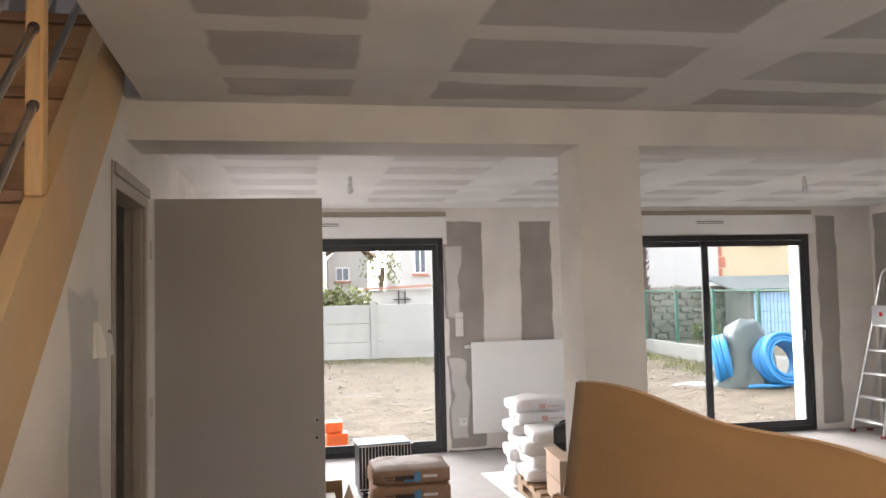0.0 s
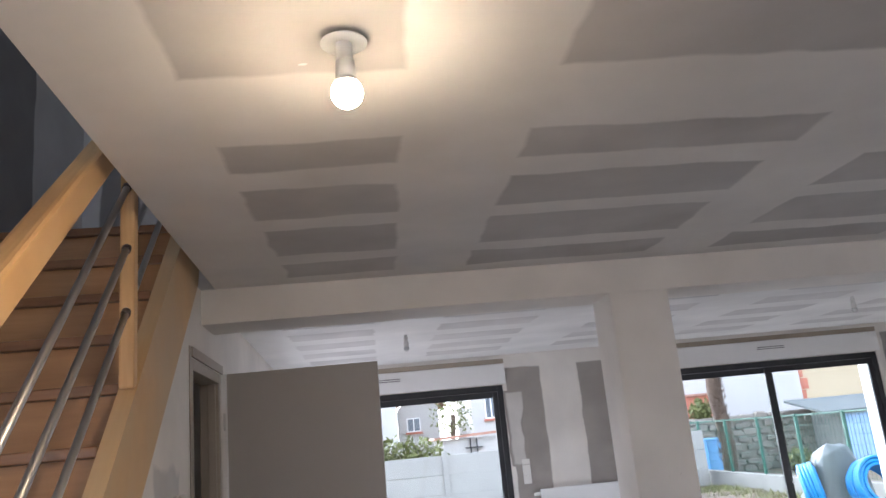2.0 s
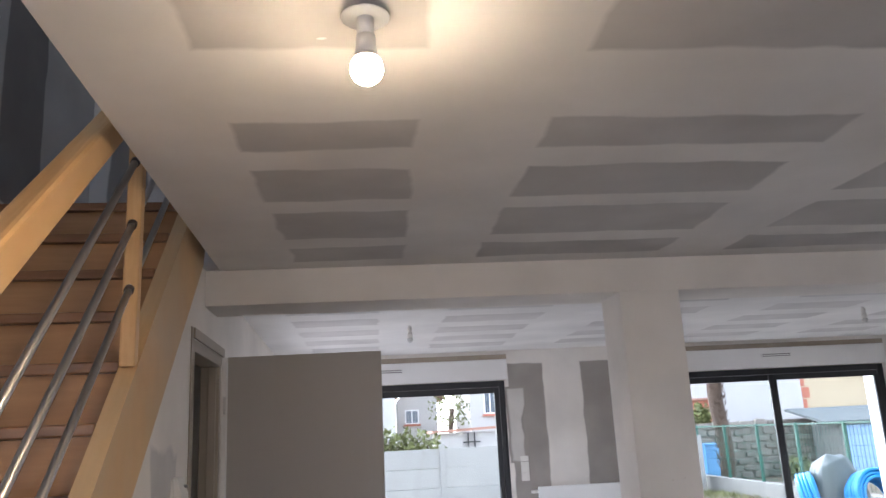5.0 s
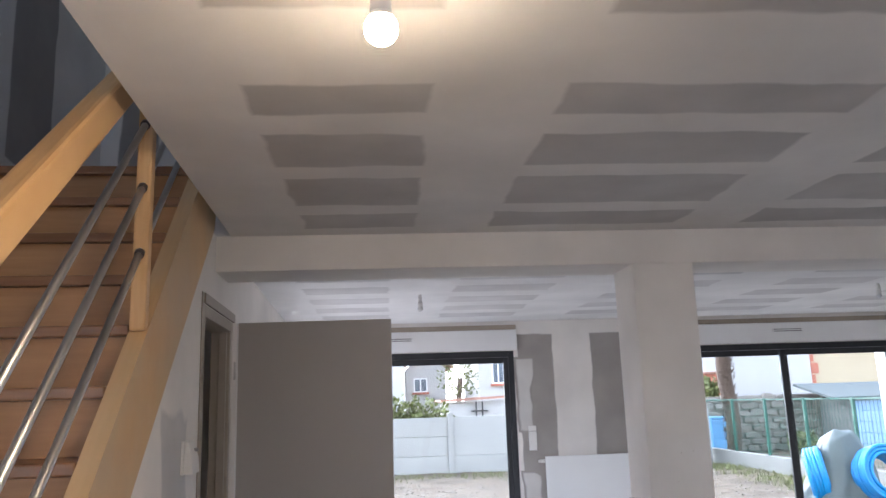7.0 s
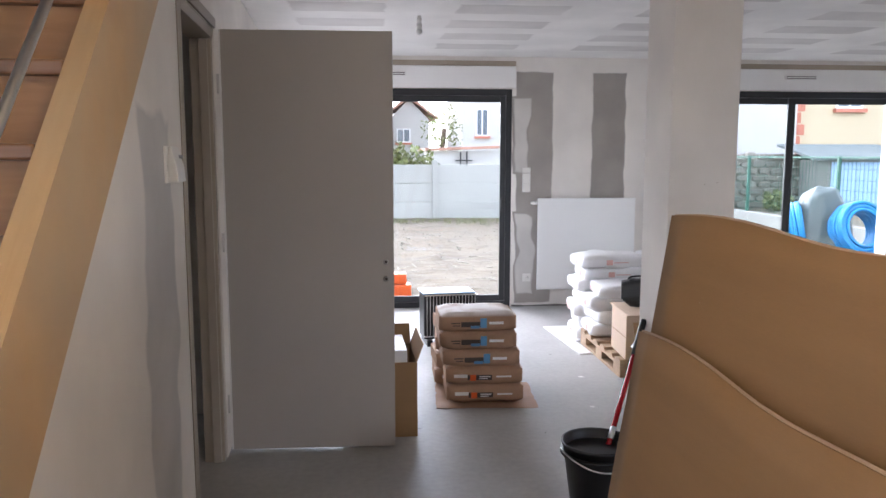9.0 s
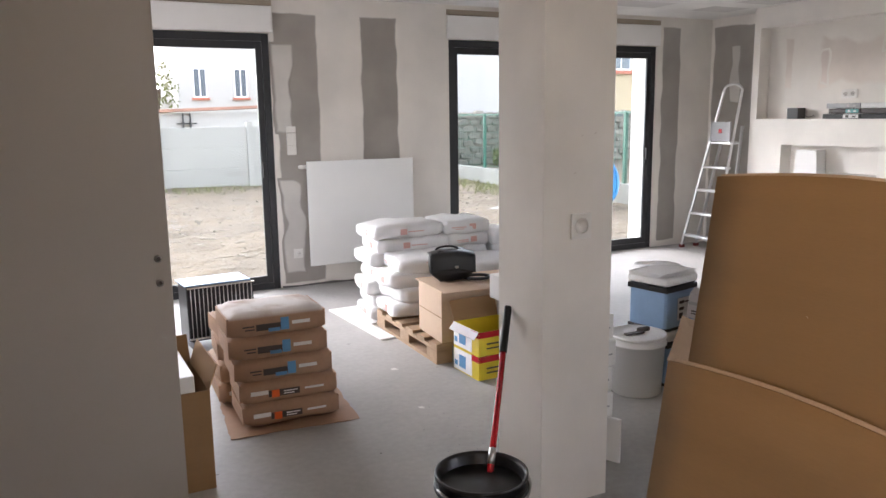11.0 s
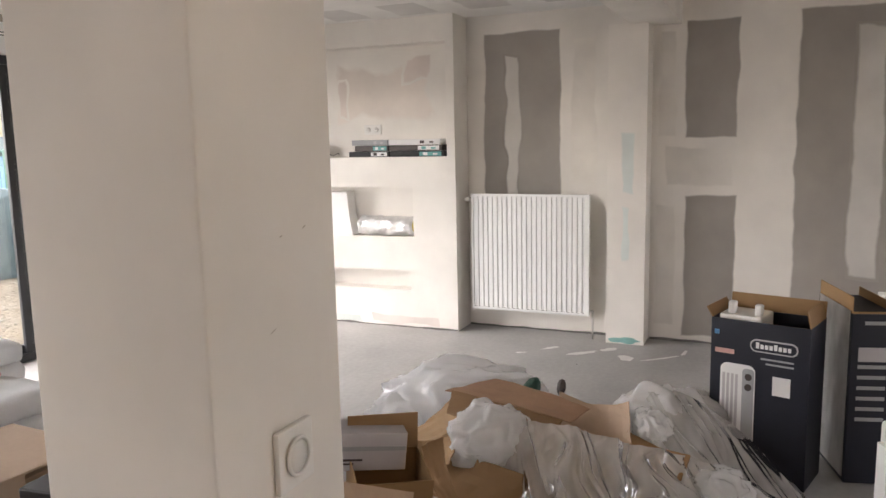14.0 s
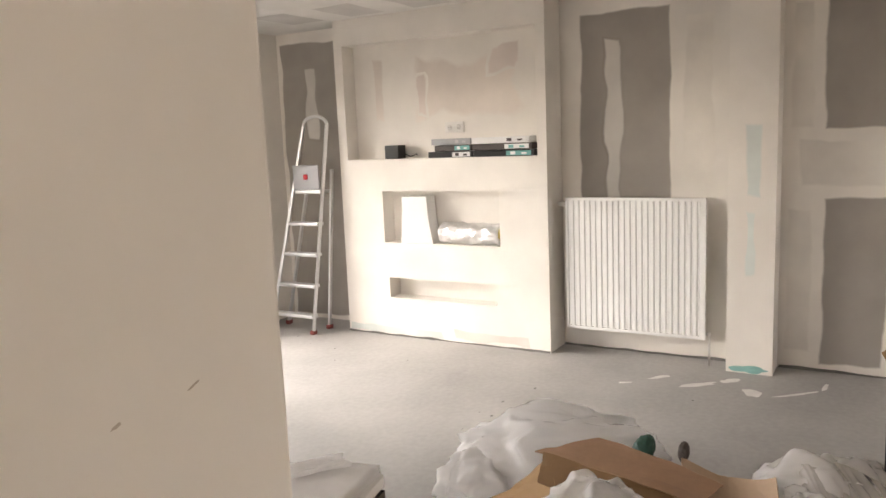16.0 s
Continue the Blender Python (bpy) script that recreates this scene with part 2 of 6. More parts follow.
WHITE, BOARD = (0.80, 0.76, 0.705), (0.345, 0.315, 0.285)
M = {
    "plaster": plaster_mat("plaster_and_board", WHITE, BOARD),
    "ceiling": plaster_mat("ceiling_plaster_and_board", (0.79, 0.76, 0.715), (0.54, 0.515, 0.485)),
    "smear": plaster_mat("thin_compound_smear", WHITE, (0.73, 0.69, 0.635)),
    "soft_board": plaster_mat("thinly_filled_board", WHITE, (0.56, 0.54, 0.515)),
    "ceiling2": plaster_mat("garden_ceiling_plaster", (0.80, 0.785, 0.76), (0.62, 0.60, 0.58)),
    "pink": plaster_mat("pink_plaster_traces", WHITE, (0.69, 0.61, 0.56)),
    "pink_faint_and_shade": plaster_mat("faint_pink_traces_and_shade", WHITE, (0.735, 0.665, 0.605)),
    "greenish": plaster_mat("green_primer_traces", WHITE, (0.64, 0.68, 0.645)),
    "filled": plaster_mat("filled_joint", BOARD, (0.60, 0.575, 0.54)),
    "floor": mat("grey_screed", (0.375, 0.366, 0.350), 0.55, 0.24, 1.1, 30, 0.08, 0.003),
    "white": mat("white_paint", (0.80, 0.79, 0.77), 0.4, 0.03, 3, 150, 0.05),
    "radiator": mat("white_enamel", (0.82, 0.82, 0.80), 0.28, 0.02, 3, 200, 0.0),
    "render": mat("white_render", (0.8, 0.79, 0.77), 0.85, 0.06, 2, 90, 0.4, 0.004),
    "door": mat("grey_primer", (0.45, 0.415, 0.375), 0.5, 0.04, 1.5, 200, 0.06),
    "frame": mat("taupe_steel", (0.38, 0.325, 0.26), 0.45, 0.08, 3, 150, 0.05),
    "black": mat("anthracite_aluminium", (0.022, 0.023, 0.026), 0.4, 0.1, 6, 200, 0.05),
    "dark": mat("black_plastic", (0.012, 0.012, 0.013), 0.35, 0.2, 9, 200, 0.08),
    "steel": mat("brushed_steel", (0.68, 0.66, 0.63), 0.36, 0.06, 4, 300, 0.05, metal=1.0),
    "alu": mat("aluminium", (0.72, 0.72, 0.72), 0.32, 0.08, 5, 250, 0.08, metal=0.85),
    "wood": wood_mat("beech", (0.56, 0.325, 0.135), (0.70, 0.46, 0.215), 0.38, (1, 12, 12)),
    "wood_dusty": smeared_wood("beech_with_plaster_smears", (0.56, 0.325, 0.135), (0.70, 0.46, 0.215), (0.53, 0.405, 0.255)),
    "tread": wood_mat("stained_beech", (0.20, 0.092, 0.038), (0.30, 0.15, 0.066), 0.35, (12, 1, 1)),
    "riser": wood_mat("pale_beech_panel", (0.37, 0.190, 0.074), (0.47, 0.26, 0.11), 0.45, (12, 1, 1)),
    "pallet": wood_mat("raw_pine", (0.30, 0.195, 0.115), (0.42, 0.29, 0.18), 0.7, (12, 1, 1)),
    "card": mat("brown_cardboard", (0.32, 0.19, 0.085), 0.75, 0.08, 2, 60, 0.15, 0.001, stretch=(1, 1, 8)),
    "card_pale": mat("pale_cardboard", (0.54, 0.395, 0.28), 0.75, 0.08, 2, 60, 0.15, 0.001),
    "card_in": mat("dark_cardboard", (0.24, 0.14, 0.065), 0.8, 0.1, 2, 60, 0.15, 0.001),
    "kraft": mat("kraft_paper", (0.37, 0.225, 0.14), 0.7, 0.14, 7, 60, 0.25, 0.003),
    "kraft_dusty": dusty(mat("dusty_kraft_paper", (0.37, 0.225, 0.14), 0.7, 0.14, 7, 60, 0.25, 0.003), 0.112, (0.68, 0.62, 0.58)),
    "paper": mat("white_paper_sack", (0.78, 0.77, 0.76), 0.6, 0.05, 7, 50, 0.3, 0.003),
    "film": film_mat("clear_film", (1.0, 0.985, 0.96), 0.58, 0.2),
    "film_white": film_mat("milky_film", (1.0, 1.0, 1.0), 1.07, 0.22),
    "glass": glass_mat("window_glass"),
    "socket": mat("white_plastic", (0.78, 0.76, 0.72), 0.35, 0.02, 5, 200, 0.0),
    "red": mat("red_lacquer", (0.42, 0.012, 0.018), 0.25, 0.1, 5, 100, 0.0),
    "yellow": mat("yellow_print", (0.70, 0.52, 0.02), 0.45, 0.06, 5, 80, 0.05),
    "blue": mat("blue_print", (0.10, 0.28, 0.52), 0.4, 0.1, 8, 80, 0.05),
    "pale_blue": mat("pale_blue_plastic", (0.26, 0.40, 0.60), 0.4, 0.06, 5, 80, 0.05),
    "navy": mat("navy_print", (0.006, 0.0075, 0.018), 0.5, 0.15, 5, 80, 0.05),
    "grey": mat("grey_print", (0.36, 0.36, 0.37), 0.5, 0.06, 5, 80, 0.05),
    "ink": mat("dark_print", (0.06, 0.045, 0.04), 0.5, 0.2, 12, 80, 0.0),
    "redink": mat("red_print", (0.68, 0.40, 0.35), 0.5, 0.1, 12, 80, 0.0),
    "teal": mat("teal_print", (0.16, 0.42, 0.40), 0.5, 0.1, 12, 80, 0.0),
    "foil": mat("crumpled_foil", (0.82, 0.81, 0.80), 0.28, 0.1, 18, 60, 0.7, 0.008, metal=0.6),
    "bulb": glow_mat("lit_bulb", (1.0, 0.77, 0.46), 80.0),
    "bulb_neck": glow_mat("lit_bulb_neck", (1.0, 0.77, 0.46), 8.5),
    "bulb_off": mat("unlit_bulb", (0.72, 0.72, 0.70), 0.2, 0.03, 5, 80, 0.0),
    "earth": mat("bare_earth", (0.098, 0.074, 0.048), 0.95, 0.35, 1.6, 14, 0.9, 0.06),
    "field": mat("bare_winter_ground", (0.20, 0.185, 0.155), 0.95, 0.3, 1.5, 20, 0.6, 0.05),
    "grass": mat("patchy_grass", (0.17, 0.18, 0.07), 0.95, 0.4, 3, 30, 0.8, 0.05),
    "concrete": mat("precast_concrete", (0.34, 0.33, 0.30), 0.85, 0.12, 1.2, 25, 0.4, 0.006, rand=0.3),
    "kerb": mat("weathered_concrete_kerb", (0.19, 0.19, 0.17), 0.9, 0.2, 1.5, 25, 0.4, 0.006),
    "roof_grey": mat("dark_grey_roofing_felt", (0.10, 0.115, 0.11), 0.8, 0.2, 2, 30, 0.3, 0.01),
    "fence": mat("green_coated_steel", (0.012, 0.08, 0.052), 0.4, 0.1, 5, 100, 0.0),
    "green_wrap": mat("dark_green_wrapper", (0.03, 0.10, 0.075), 0.35, 0.3, 20, 100, 0.2),
    "tarp": mat("grey_green_tarpaulin", (0.05, 0.068, 0.066), 0.5, 0.2, 2.5, 9, 0.0),
    "hose": mat("blue_conduit", (0.0, 0.17, 0.42), 0.4, 0.08, 5, 100, 0.0),
    "orange": mat("orange_plastic", (0.80, 0.12, 0.015), 0.4, 0.08, 5, 100, 0.0),
    "facade_white": mat("white_facade", (0.48, 0.455, 0.42), 0.9, 0.05, 0.5, 20, 0.2, 0.01),
    "facade_yellow": mat("ochre_facade", (0.50, 0.40, 0.26), 0.9, 0.06, 0.5, 20, 0.2, 0.01),
    "brick": mat("red_brick", (0.45, 0.16, 0.10), 0.85, 0.2, 3, 30, 0.3, 0.01, rand=0.4),
    "stone": mat("rubble_stone", (0.22, 0.195, 0.16), 0.9, 0.3, 4, 25, 0.6, 0.02, rand=0.6),
    "tiles": mat("roof_tiles", (0.38, 0.20, 0.14), 0.85, 0.25, 3, 30, 0.5, 0.02),
    "slate": mat("grey_roofing", (0.25, 0.25, 0.25), 0.7, 0.15, 2, 30, 0.3, 0.01),
    "window_far": mat("dark_window_glass", (0.10, 0.12, 0.14), 0.15, 0.2, 1, 10, 0.0),
    "leaf": mat("leaves", (0.12, 0.13, 0.035), 0.7, 0.4, 6, 40, 0.3, 0.01),
    "bark": mat("palm_bark", (0.10, 0.066, 0.045), 0.9, 0.3, 8, 40, 0.8, 0.03, stretch=(1, 1, 3)),
    "green_stain": mat("green_primer_stain", (0.24, 0.47, 0.44), 0.8, 0.2, 8, 60, 0.1),
    "splash": mat("dried_plaster_splash", (0.74, 0.73, 0.70), 0.8, 0.15, 9, 60, 0.2),
    "scuff": mat("brown_scuff", (0.50, 0.44, 0.37), 0.8, 0.15, 9, 60, 0.1),
    "foot_red": mat("dark_red_rubber", (0.20, 0.04, 0.035), 0.6, 0.15, 9, 60, 0.1),
    "dark_rough": mat("dark_rough_grey", (0.16, 0.155, 0.145), 0.9, 0.3, 9, 60, 0.6, 0.01),
    "parcel": mat("parcel_grey", (0.50, 0.47, 0.48), 0.6, 0.05, 5, 60, 0.05),
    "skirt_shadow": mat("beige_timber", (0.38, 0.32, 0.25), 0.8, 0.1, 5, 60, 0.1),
}


# ---- mesh helpers ----
def quad_box(bm, x0, x1, y0, y1, z0, z1, m=None):
    c = [(x, y, z) for x in (x0, x1) for y in (y0, y1) for z in (z0, z1)]
    vs = [bm.verts.new(m @ Vector(p) if m else p) for p in c]
    for f in ((0, 1, 3, 2), (4, 6, 7, 5), (0, 4, 5, 1), (2, 3, 7, 6), (0, 2, 6, 4), (1, 5, 7, 3)):
        bm.faces.new([vs[k] for k in f])
    return vs


def soften(bm, w, seg=2):
    if w:
        bmesh.ops.bevel(bm, geom=[e for e in bm.edges if e.calc_length() > w * 1.5], offset=w, segments=seg, affect="EDGES", profile=0.6)


def boxes(*bs, bevel=0.0, seg=2):
    bm = bmesh.new()
    for b in bs:
        quad_box(bm, *b)
    bmesh.ops.recalc_face_normals(bm, faces=bm.faces)
    soften(bm, bevel, seg)
    return bm


def tube(bm, a, b, r0, r1=None, n=16, caps=True):
    a, b = Vector(a), Vector(b)
    r1 = r0 if r1 is None else r1
    q = (b - a).to_track_quat("Z", "Y").to_matrix()
    rings = []
    for p, r in ((a, r0), (b, r1)):
        rings.append([bm.verts.new(p + q @ Vector((r * math.cos(k * math.tau / n), r * math.sin(k * math.tau / n), 0))) for k in range(n)])
    for k in range(n):
        bm.faces.new((rings[0][k], rings[0][(k + 1) % n], rings[1][(k + 1) % n], rings[1][k]))
    if caps:
        bm.faces.new(rings[0][::-1])
        bm.faces.new(rings[1])
    return bm


def lathe(profile, n=32, bm=None, centre=(0, 0, 0), closed=False):
    """Turns (radius, height) pairs round the z axis."""
    bm = bm or bmesh.new()
    cx, cy, cz = centre
    rings = [[bm.verts.new((cx + r * math.cos(k * math.tau / n), cy + r * math.sin(k * math.tau / n), cz + z)) for k in range(n)] for r, z in profile]
    for a, b in zip(rings, rings[1:]):
        for k in range(n):
            bm.faces.new((a[k], a[(k + 1) % n], b[(k + 1) % n], b[k]))
    bm.faces.new(rings[0][::-1])
    bm.faces.new(rings[-1])
    return bm


def sweep(bm, pts, r, n=8, closed=False):
    """A round bar along a line of points."""
    pts = [Vector(p) for p in pts]
    rings = []
    for i, p in enumerate(pts):
        a = pts[i - 1] if i or closed else p
        b = pts[(i + 1) % len(pts)] if i < len(pts) - 1 or closed else p
        d = (b - a).normalized()
        q = d.to_track_quat("Z", "Y").to_matrix()
        rings.append([bm.verts.new(p + q @ Vector((r * math.cos(k * math.tau / n), r * math.sin(k * math.tau / n), 0))) for k in range(n)])
    pairs = list(zip(rings, rings[1:])) + ([(rings[-1], rings[0])] if closed else [])
    for a, b in pairs:
        s = min(range(n), key=lambda k: (a[0].co - b[k].co).length)
        for k in range(n):
            bm.faces.new((a[k], a[(k + 1) % n], b[(k + 1 + s) % n], b[(k + s) % n]))
    if not closed:
        bm.faces.new(rings[0][::-1])
        bm.faces.new(rings[-1])
    return bm


def mesh_ob(name, bm, material, smooth=False):
    bmesh.ops.recalc_face_normals(bm, faces=bm.faces)
    me = bpy.data.meshes.new(name)
    bm.to_mesh(me)
    bm.free()
    me.materials.append(M[material] if isinstance(material, str) else material)
    if smooth:
        me.polygons.foreach_set("use_smooth", [True] * len(me.polygons))
    return new(name, me)


def part(name, bm, material, parent, label="", smooth=False):
    ob = mesh_ob(name, bm, material, smooth)
    ob.parent = parent
    if label:
        tagged(ob, label)
    return ob


def bars(name, bs, material, parent, label=""):
    """Small pieces, each a part of its own."""
    for b in bs:
        part(name, boxes(b), material, parent, label)


def thing(name, at, label, category, group="", kind=""):
    """An Empty at the base of a thing."""
    ob = new(name)
    ob.empty_display_size = 0.1
    ob.matrix_basis = at if isinstance(at, Matrix) else pose(*at)
    return tagged(ob, label, category, group, kind)


def structure(name, bm, material, label, category):
    return tagged(mesh_ob(name, bm, material), label, category, kind="structure")


def bare_patch(owner, origin, u, v, rects, seed, wob=0.007, fade=0.04, material="plaster"):
    """Ragged fields of bare board, plaster traces and painted shade on a plane: origin + a*u + b*v, each field (a0, a1,
    b0, b1).
    """
    rnd = random.Random(seed)
    o, u, v = Vector(origin), Vector(u), Vector(v)
    for a0, a1, b0, b1 in rects:
        bm = bmesh.new()
        lay = bm.verts.layers.float.new("bare")
        na, nb = max(3, int((a1 - a0) / 0.05)), max(3, int((b1 - b0) / 0.05))
        ring = [(a0 + (a1 - a0) * k / na, b0) for k in range(na)] + [(a1, b0 + (b1 - b0) * k / nb) for k in range(nb)]
        ring += [(a1 - (a1 - a0) * k / na, b1) for k in range(na)] + [(a0, b1 - (b1 - b0) * k / nb) for k in range(nb)]
        ca, cb = (a0 + a1) / 2, (b0 + b1) / 2
        sh = rnd.random() * 90
        loops = []
        for d, val in ((0.0, 0.0), (fade, 1.0)):
            row = []
            for a, b in ring:
                w = noise.noise(Vector((a * 5 + sh, b * 5, 0))) * wob * 2 + noise.noise(Vector((a * 1.7 + sh, b * 1.7, 3))) * wob * 2
                la, lb = max(0.02, (a1 - a0) / 2), max(0.02, (b1 - b0) / 2)
                w = max(-0.3 * min(la, lb), min(0.3 * min(la, lb), w))
                ka, kb = 1 - min(d + w, 0.75 * la) / la, 1 - min(d + w, 0.75 * lb) / lb
                p = bm.verts.new(o + u * (ca + (a - ca) * ka) + v * (cb + (b - cb) * kb))
                p[lay] = val
                row.append(p)
            loops.append(row)
        n = len(ring)
        for k in range(n):
            bm.faces.new((loops[0][k], loops[0][(k + 1) % n], loops[1][(k + 1) % n], loops[1][k]))
        mid = bm.verts.new(o + u * ca + v * cb)
        mid[lay] = 1.0
        for k in range(n):
            bm.faces.new((loops[1][k], loops[1][(k + 1) % n], mid))
        part("bare_board", bm, material, owner)

# ---- the large structure ----
H, BEAM_Z, BEAM_Y = 2.385, 2.22, 3.2
XR, YF, YB = 6.72, 7.30, -3.2          # right wall, garden wall, rear wall
SKEW = pose(0, 3.2, 0, 0, 0, 2.69) @ pose(0, -3.2, 0)   # the stair wall stands slightly askew


def prism(poly, x0, x1, m=None):
    """A (y, z) outline pulled along x."""
    bm = bmesh.new()
    rows = [[bm.verts.new(m @ Vector((x, y, z)) if m else (x, y, z)) for y, z in poly] for x in (x0, x1)]
    n = len(poly)
    for k in range(n):
        bm.faces.new((rows[0][k], rows[0][(k + 1) % n], rows[1][(k + 1) % n], rows[1][k]))
    bm.faces.new(rows[0][::-1])
    bm.faces.new(rows[1])
    return bm


def joined(bms):
    out = bms[0]
    for b in bms[1:]:
        me = bpy.data.meshes.new("tmp")
        b.to_mesh(me)
        out.from_mesh(me)
        b.free()
        bpy.data.meshes.remove(me)
    return out


# floor, one slab of screed
floor = structure("floor", boxes((-1.2, XR + 0.3, YB - 0.3, YF + 0.05, -0.15, 0.0)), "floor", "bare grey cement screed floor with plaster dust", "floor")

# garden wall with two openings; w1 and w2 are the clear openings
W1, W2, WTOP = (0.02, 1.96), (3.57, 5.96), 2.09
garden = structure("wall_garden", boxes(
    (-1.2, W1[0], YF, YF + 0.32, 0, H), (W1[1], W2[0], YF, YF + 0.32, 0, H), (W2[1], XR + 0.3, YF, YF + 0.32, 0, H),
    (W1[0], W1[1], YF, YF + 0.32, WTOP, H), (W2[0], W2[1], YF, YF + 0.32, WTOP, H)), "plaster",
    "plasterboard wall with white jointing compound bands", "wall")
bare_patch(garden, (0, YF - 0.001, 0), (1, 0, 0), (0, 0, 1), [(1.985, 2.37, 0.02, 2.26), (2.72, 3.08, 0.1, 2.26), (6.03, 6.30, 0.05, 2.30)], 1)
outer = structure("wall_garden_outside", boxes(
    (-9, W1[0], YF + 0.324, YF + 0.36, -0.15, 5.6), (W1[1], W2[0], YF + 0.324, YF + 0.36, -0.15, 5.6), (W2[1], 9, YF + 0.324, YF + 0.36, -0.15, 5.6),
    (W1[0], W1[1], YF + 0.324, YF + 0.36, WTOP, 5.6), (W2[0], W2[1], YF + 0.324, YF + 0.36, WTOP, 5.6)), "render", "white rendered outside wall", "wall")

# right wall, chimney breast with niches, half pillar under the beam end
# Gap at y -2.8..-0.5 is an unseen opening added for the right fill lamp.
right = structure("wall_right", boxes((XR, XR + 0.3, YB, -2.8, 0, H), (XR, XR + 0.3, -0.5, YF, 0, H), (XR, XR + 0.3, -2.8, -0.5, 2.25, H), (XR, XR + 0.3, -2.8, -0.5, 0, 0.9)), "plaster", "plasterboard wall with wide filled joints", "wall")
u, v = (0, 1, 0), (0, 0, 1)
bare_patch(right, (XR - 0.001, 0, 0), u, v, [
    (4.03, 4.66, 1.0, 2.27), (6.55, 7.28, 0.02, 2.31), (2.81, 3.18, 1.43, 2.25), (2.81, 3.17, 0.03, 1.06),
    (1.61, 2.48, 0.03, 2.27), (0.7, 1.2, 0.03, 2.27), (-0.4, 0.1, 0.03, 2.27)], 2)
FX, NB = 6.457, 6.60
NICHES = [(4.85, 6.42, 1.345, 2.195), (5.145, 6.115, 0.72, 1.108), (5.18, 6.09, 0.297, 0.452)]
C0, C1 = 4.784, 6.496
chim = [(NB, XR - 0.002, C0, C1, 0, H)]
zs = [0, 0.297, 0.452, 0.72, 1.108, 1.345, 2.195, H]
for a, b in zip(zs, zs[1:]):
    hole = [n for n in NICHES if n[2] <= a + 1e-6 and b <= n[3] + 1e-6]
    if hole:
        chim += [(FX, NB, C0, hole[0][0], a, b), (FX, NB, hole[0][1], C1, a, b)]
    else:
        chim += [(FX, NB, C0, C1, a, b)]
bm = boxes(*chim)
bmesh.ops.remove_doubles(bm, verts=bm.verts, dist=0.0005)
chimney = structure("chimney_breast", bm, "plaster", "white plastered chimney breast with three niches", "wall")
pillar2 = structure("half_pillar", boxes((6.504, XR - 0.002, 3.39, 3.655, 0, BEAM_Z - 0.002)), "plaster", "white plastered half pillar under the beam end", "pillar")

bare_patch(right, (XR - 0.0018, 0, 0), u, v, [(4.35, 4.48, 1.0, 2.09), (6.89, 7.03, 1.5, 2.10), ], 12, 0.02, 0.04, "filled")
bare_patch(right, (XR - 0.0018, 0, 0), u, v, [(1.94, 2.15, 0.5, 2.15)], 22, 0.010, 0.05, "filled")
bare_patch(right, (XR - 0.0016, 0, 0), u, v, [(2.83, 3.30, 1.10, 1.40), (3.20, 3.37, 0.1, 1.0), (3.21, 3.36, 1.45, 2.2), (3.76, 3.98, 1.1, 2.2)], 21, 0.010, 0.05, "smear")
bare_patch(garden, (0, YF - 0.0018, 0), (1, 0, 0), (0, 0, 1), [(1.98, 2.14, 1.3, 2.0), (2.0, 2.2, 0.1, 0.9)], 13, 0.03, 0.05, "filled")
bare_patch(chimney, (NB - 0.001, 0, 0), u, v, [(5.04, 5.26, 1.92, 2.11), (5.77, 5.87, 1.64, 1.98)], 14, 0.03, 0.05, "pink")
bare_patch(chimney, (NB - 0.0006, 0, 0), u, v, [(5.03, 5.90, 1.58, 2.13)], 24, 0.05, 0.14, "pink_faint_and_shade")
# This strip paints the shade gradient at the niche's left side.
bare_patch(chimney, (NB - 0.001, 0, 0), u, v, [(6.14, 6.26, 1.6, 2.1)], 17, 0.03, 0.055, "pink_faint_and_shade")
bare_patch(chimney, (FX - 0.001, 0, 0), u, v, [(4.93, 5.55, 0.008, 0.11)], 15, 0.02, 0.03, "pink")
bare_patch(chimney, (FX - 0.001, 0, 0), u, v, [(5.62, 6.49, 0.004, 0.085)], 16, 0.02, 0.03, "greenish")

# beam and free pillar
beam = structure("beam", boxes((-0.075, XR - 0.002, BEAM_Y, 3.52, BEAM_Z, H - 0.002)), "plaster", "white plastered ceiling beam", "beam")
bm = boxes((1.872, 2.165, BEAM_Y, 3.50, 0, BEAM_Z - 0.0005))
bmesh.ops.bevel(bm, geom=[e for e in bm.edges if abs(e.verts[0].co.z - e.verts[1].co.z) > 1], offset=0.004, segments=2, affect="EDGES", profile=0.6)
pillar = structure("pillar", bm, "plaster", "white plastered square pillar", "pillar")

# ceilings: the front one stops at the stair opening
edge = lambda y: 0.15 - 0.047 * y
bm = bmesh.new()
poly = [(edge(-0.6), -0.6), (edge(3.2), 3.2), (XR, 3.2), (XR, YB), (-1.2, YB), (-1.2, -0.6)]
lo = [bm.verts.new((x, y, H)) for x, y in poly]
hi = [bm.verts.new((x, y, H + 0.21)) for x, y in poly]
bm.faces.new(lo)
bm.faces.new(hi[::-1])
for k in range(6):
    bm.faces.new((lo[k], lo[(k + 1) % 6], hi[(k + 1) % 6], hi[k]))
ceil1 = structure("ceiling_front", bm, "ceiling", "plasterboard ceiling with white filled joints and grey fields", "ceiling")
ceil2 = structure("ceiling_garden", boxes((-1.2, XR + 0.3, 3.202, YF + 0.3, H, H + 0.21)), "ceiling2", "plasterboard ceiling with white filled joints", "ceiling")
ROWS = [(-1.1, -0.75), (-0.5, -0.1), (0.05, 0.45), (0.82, 1.14), (1.50, 1.71), (1.86, 2.17), (2.30, 2.68), (2.82, 3.07)]
fields = []
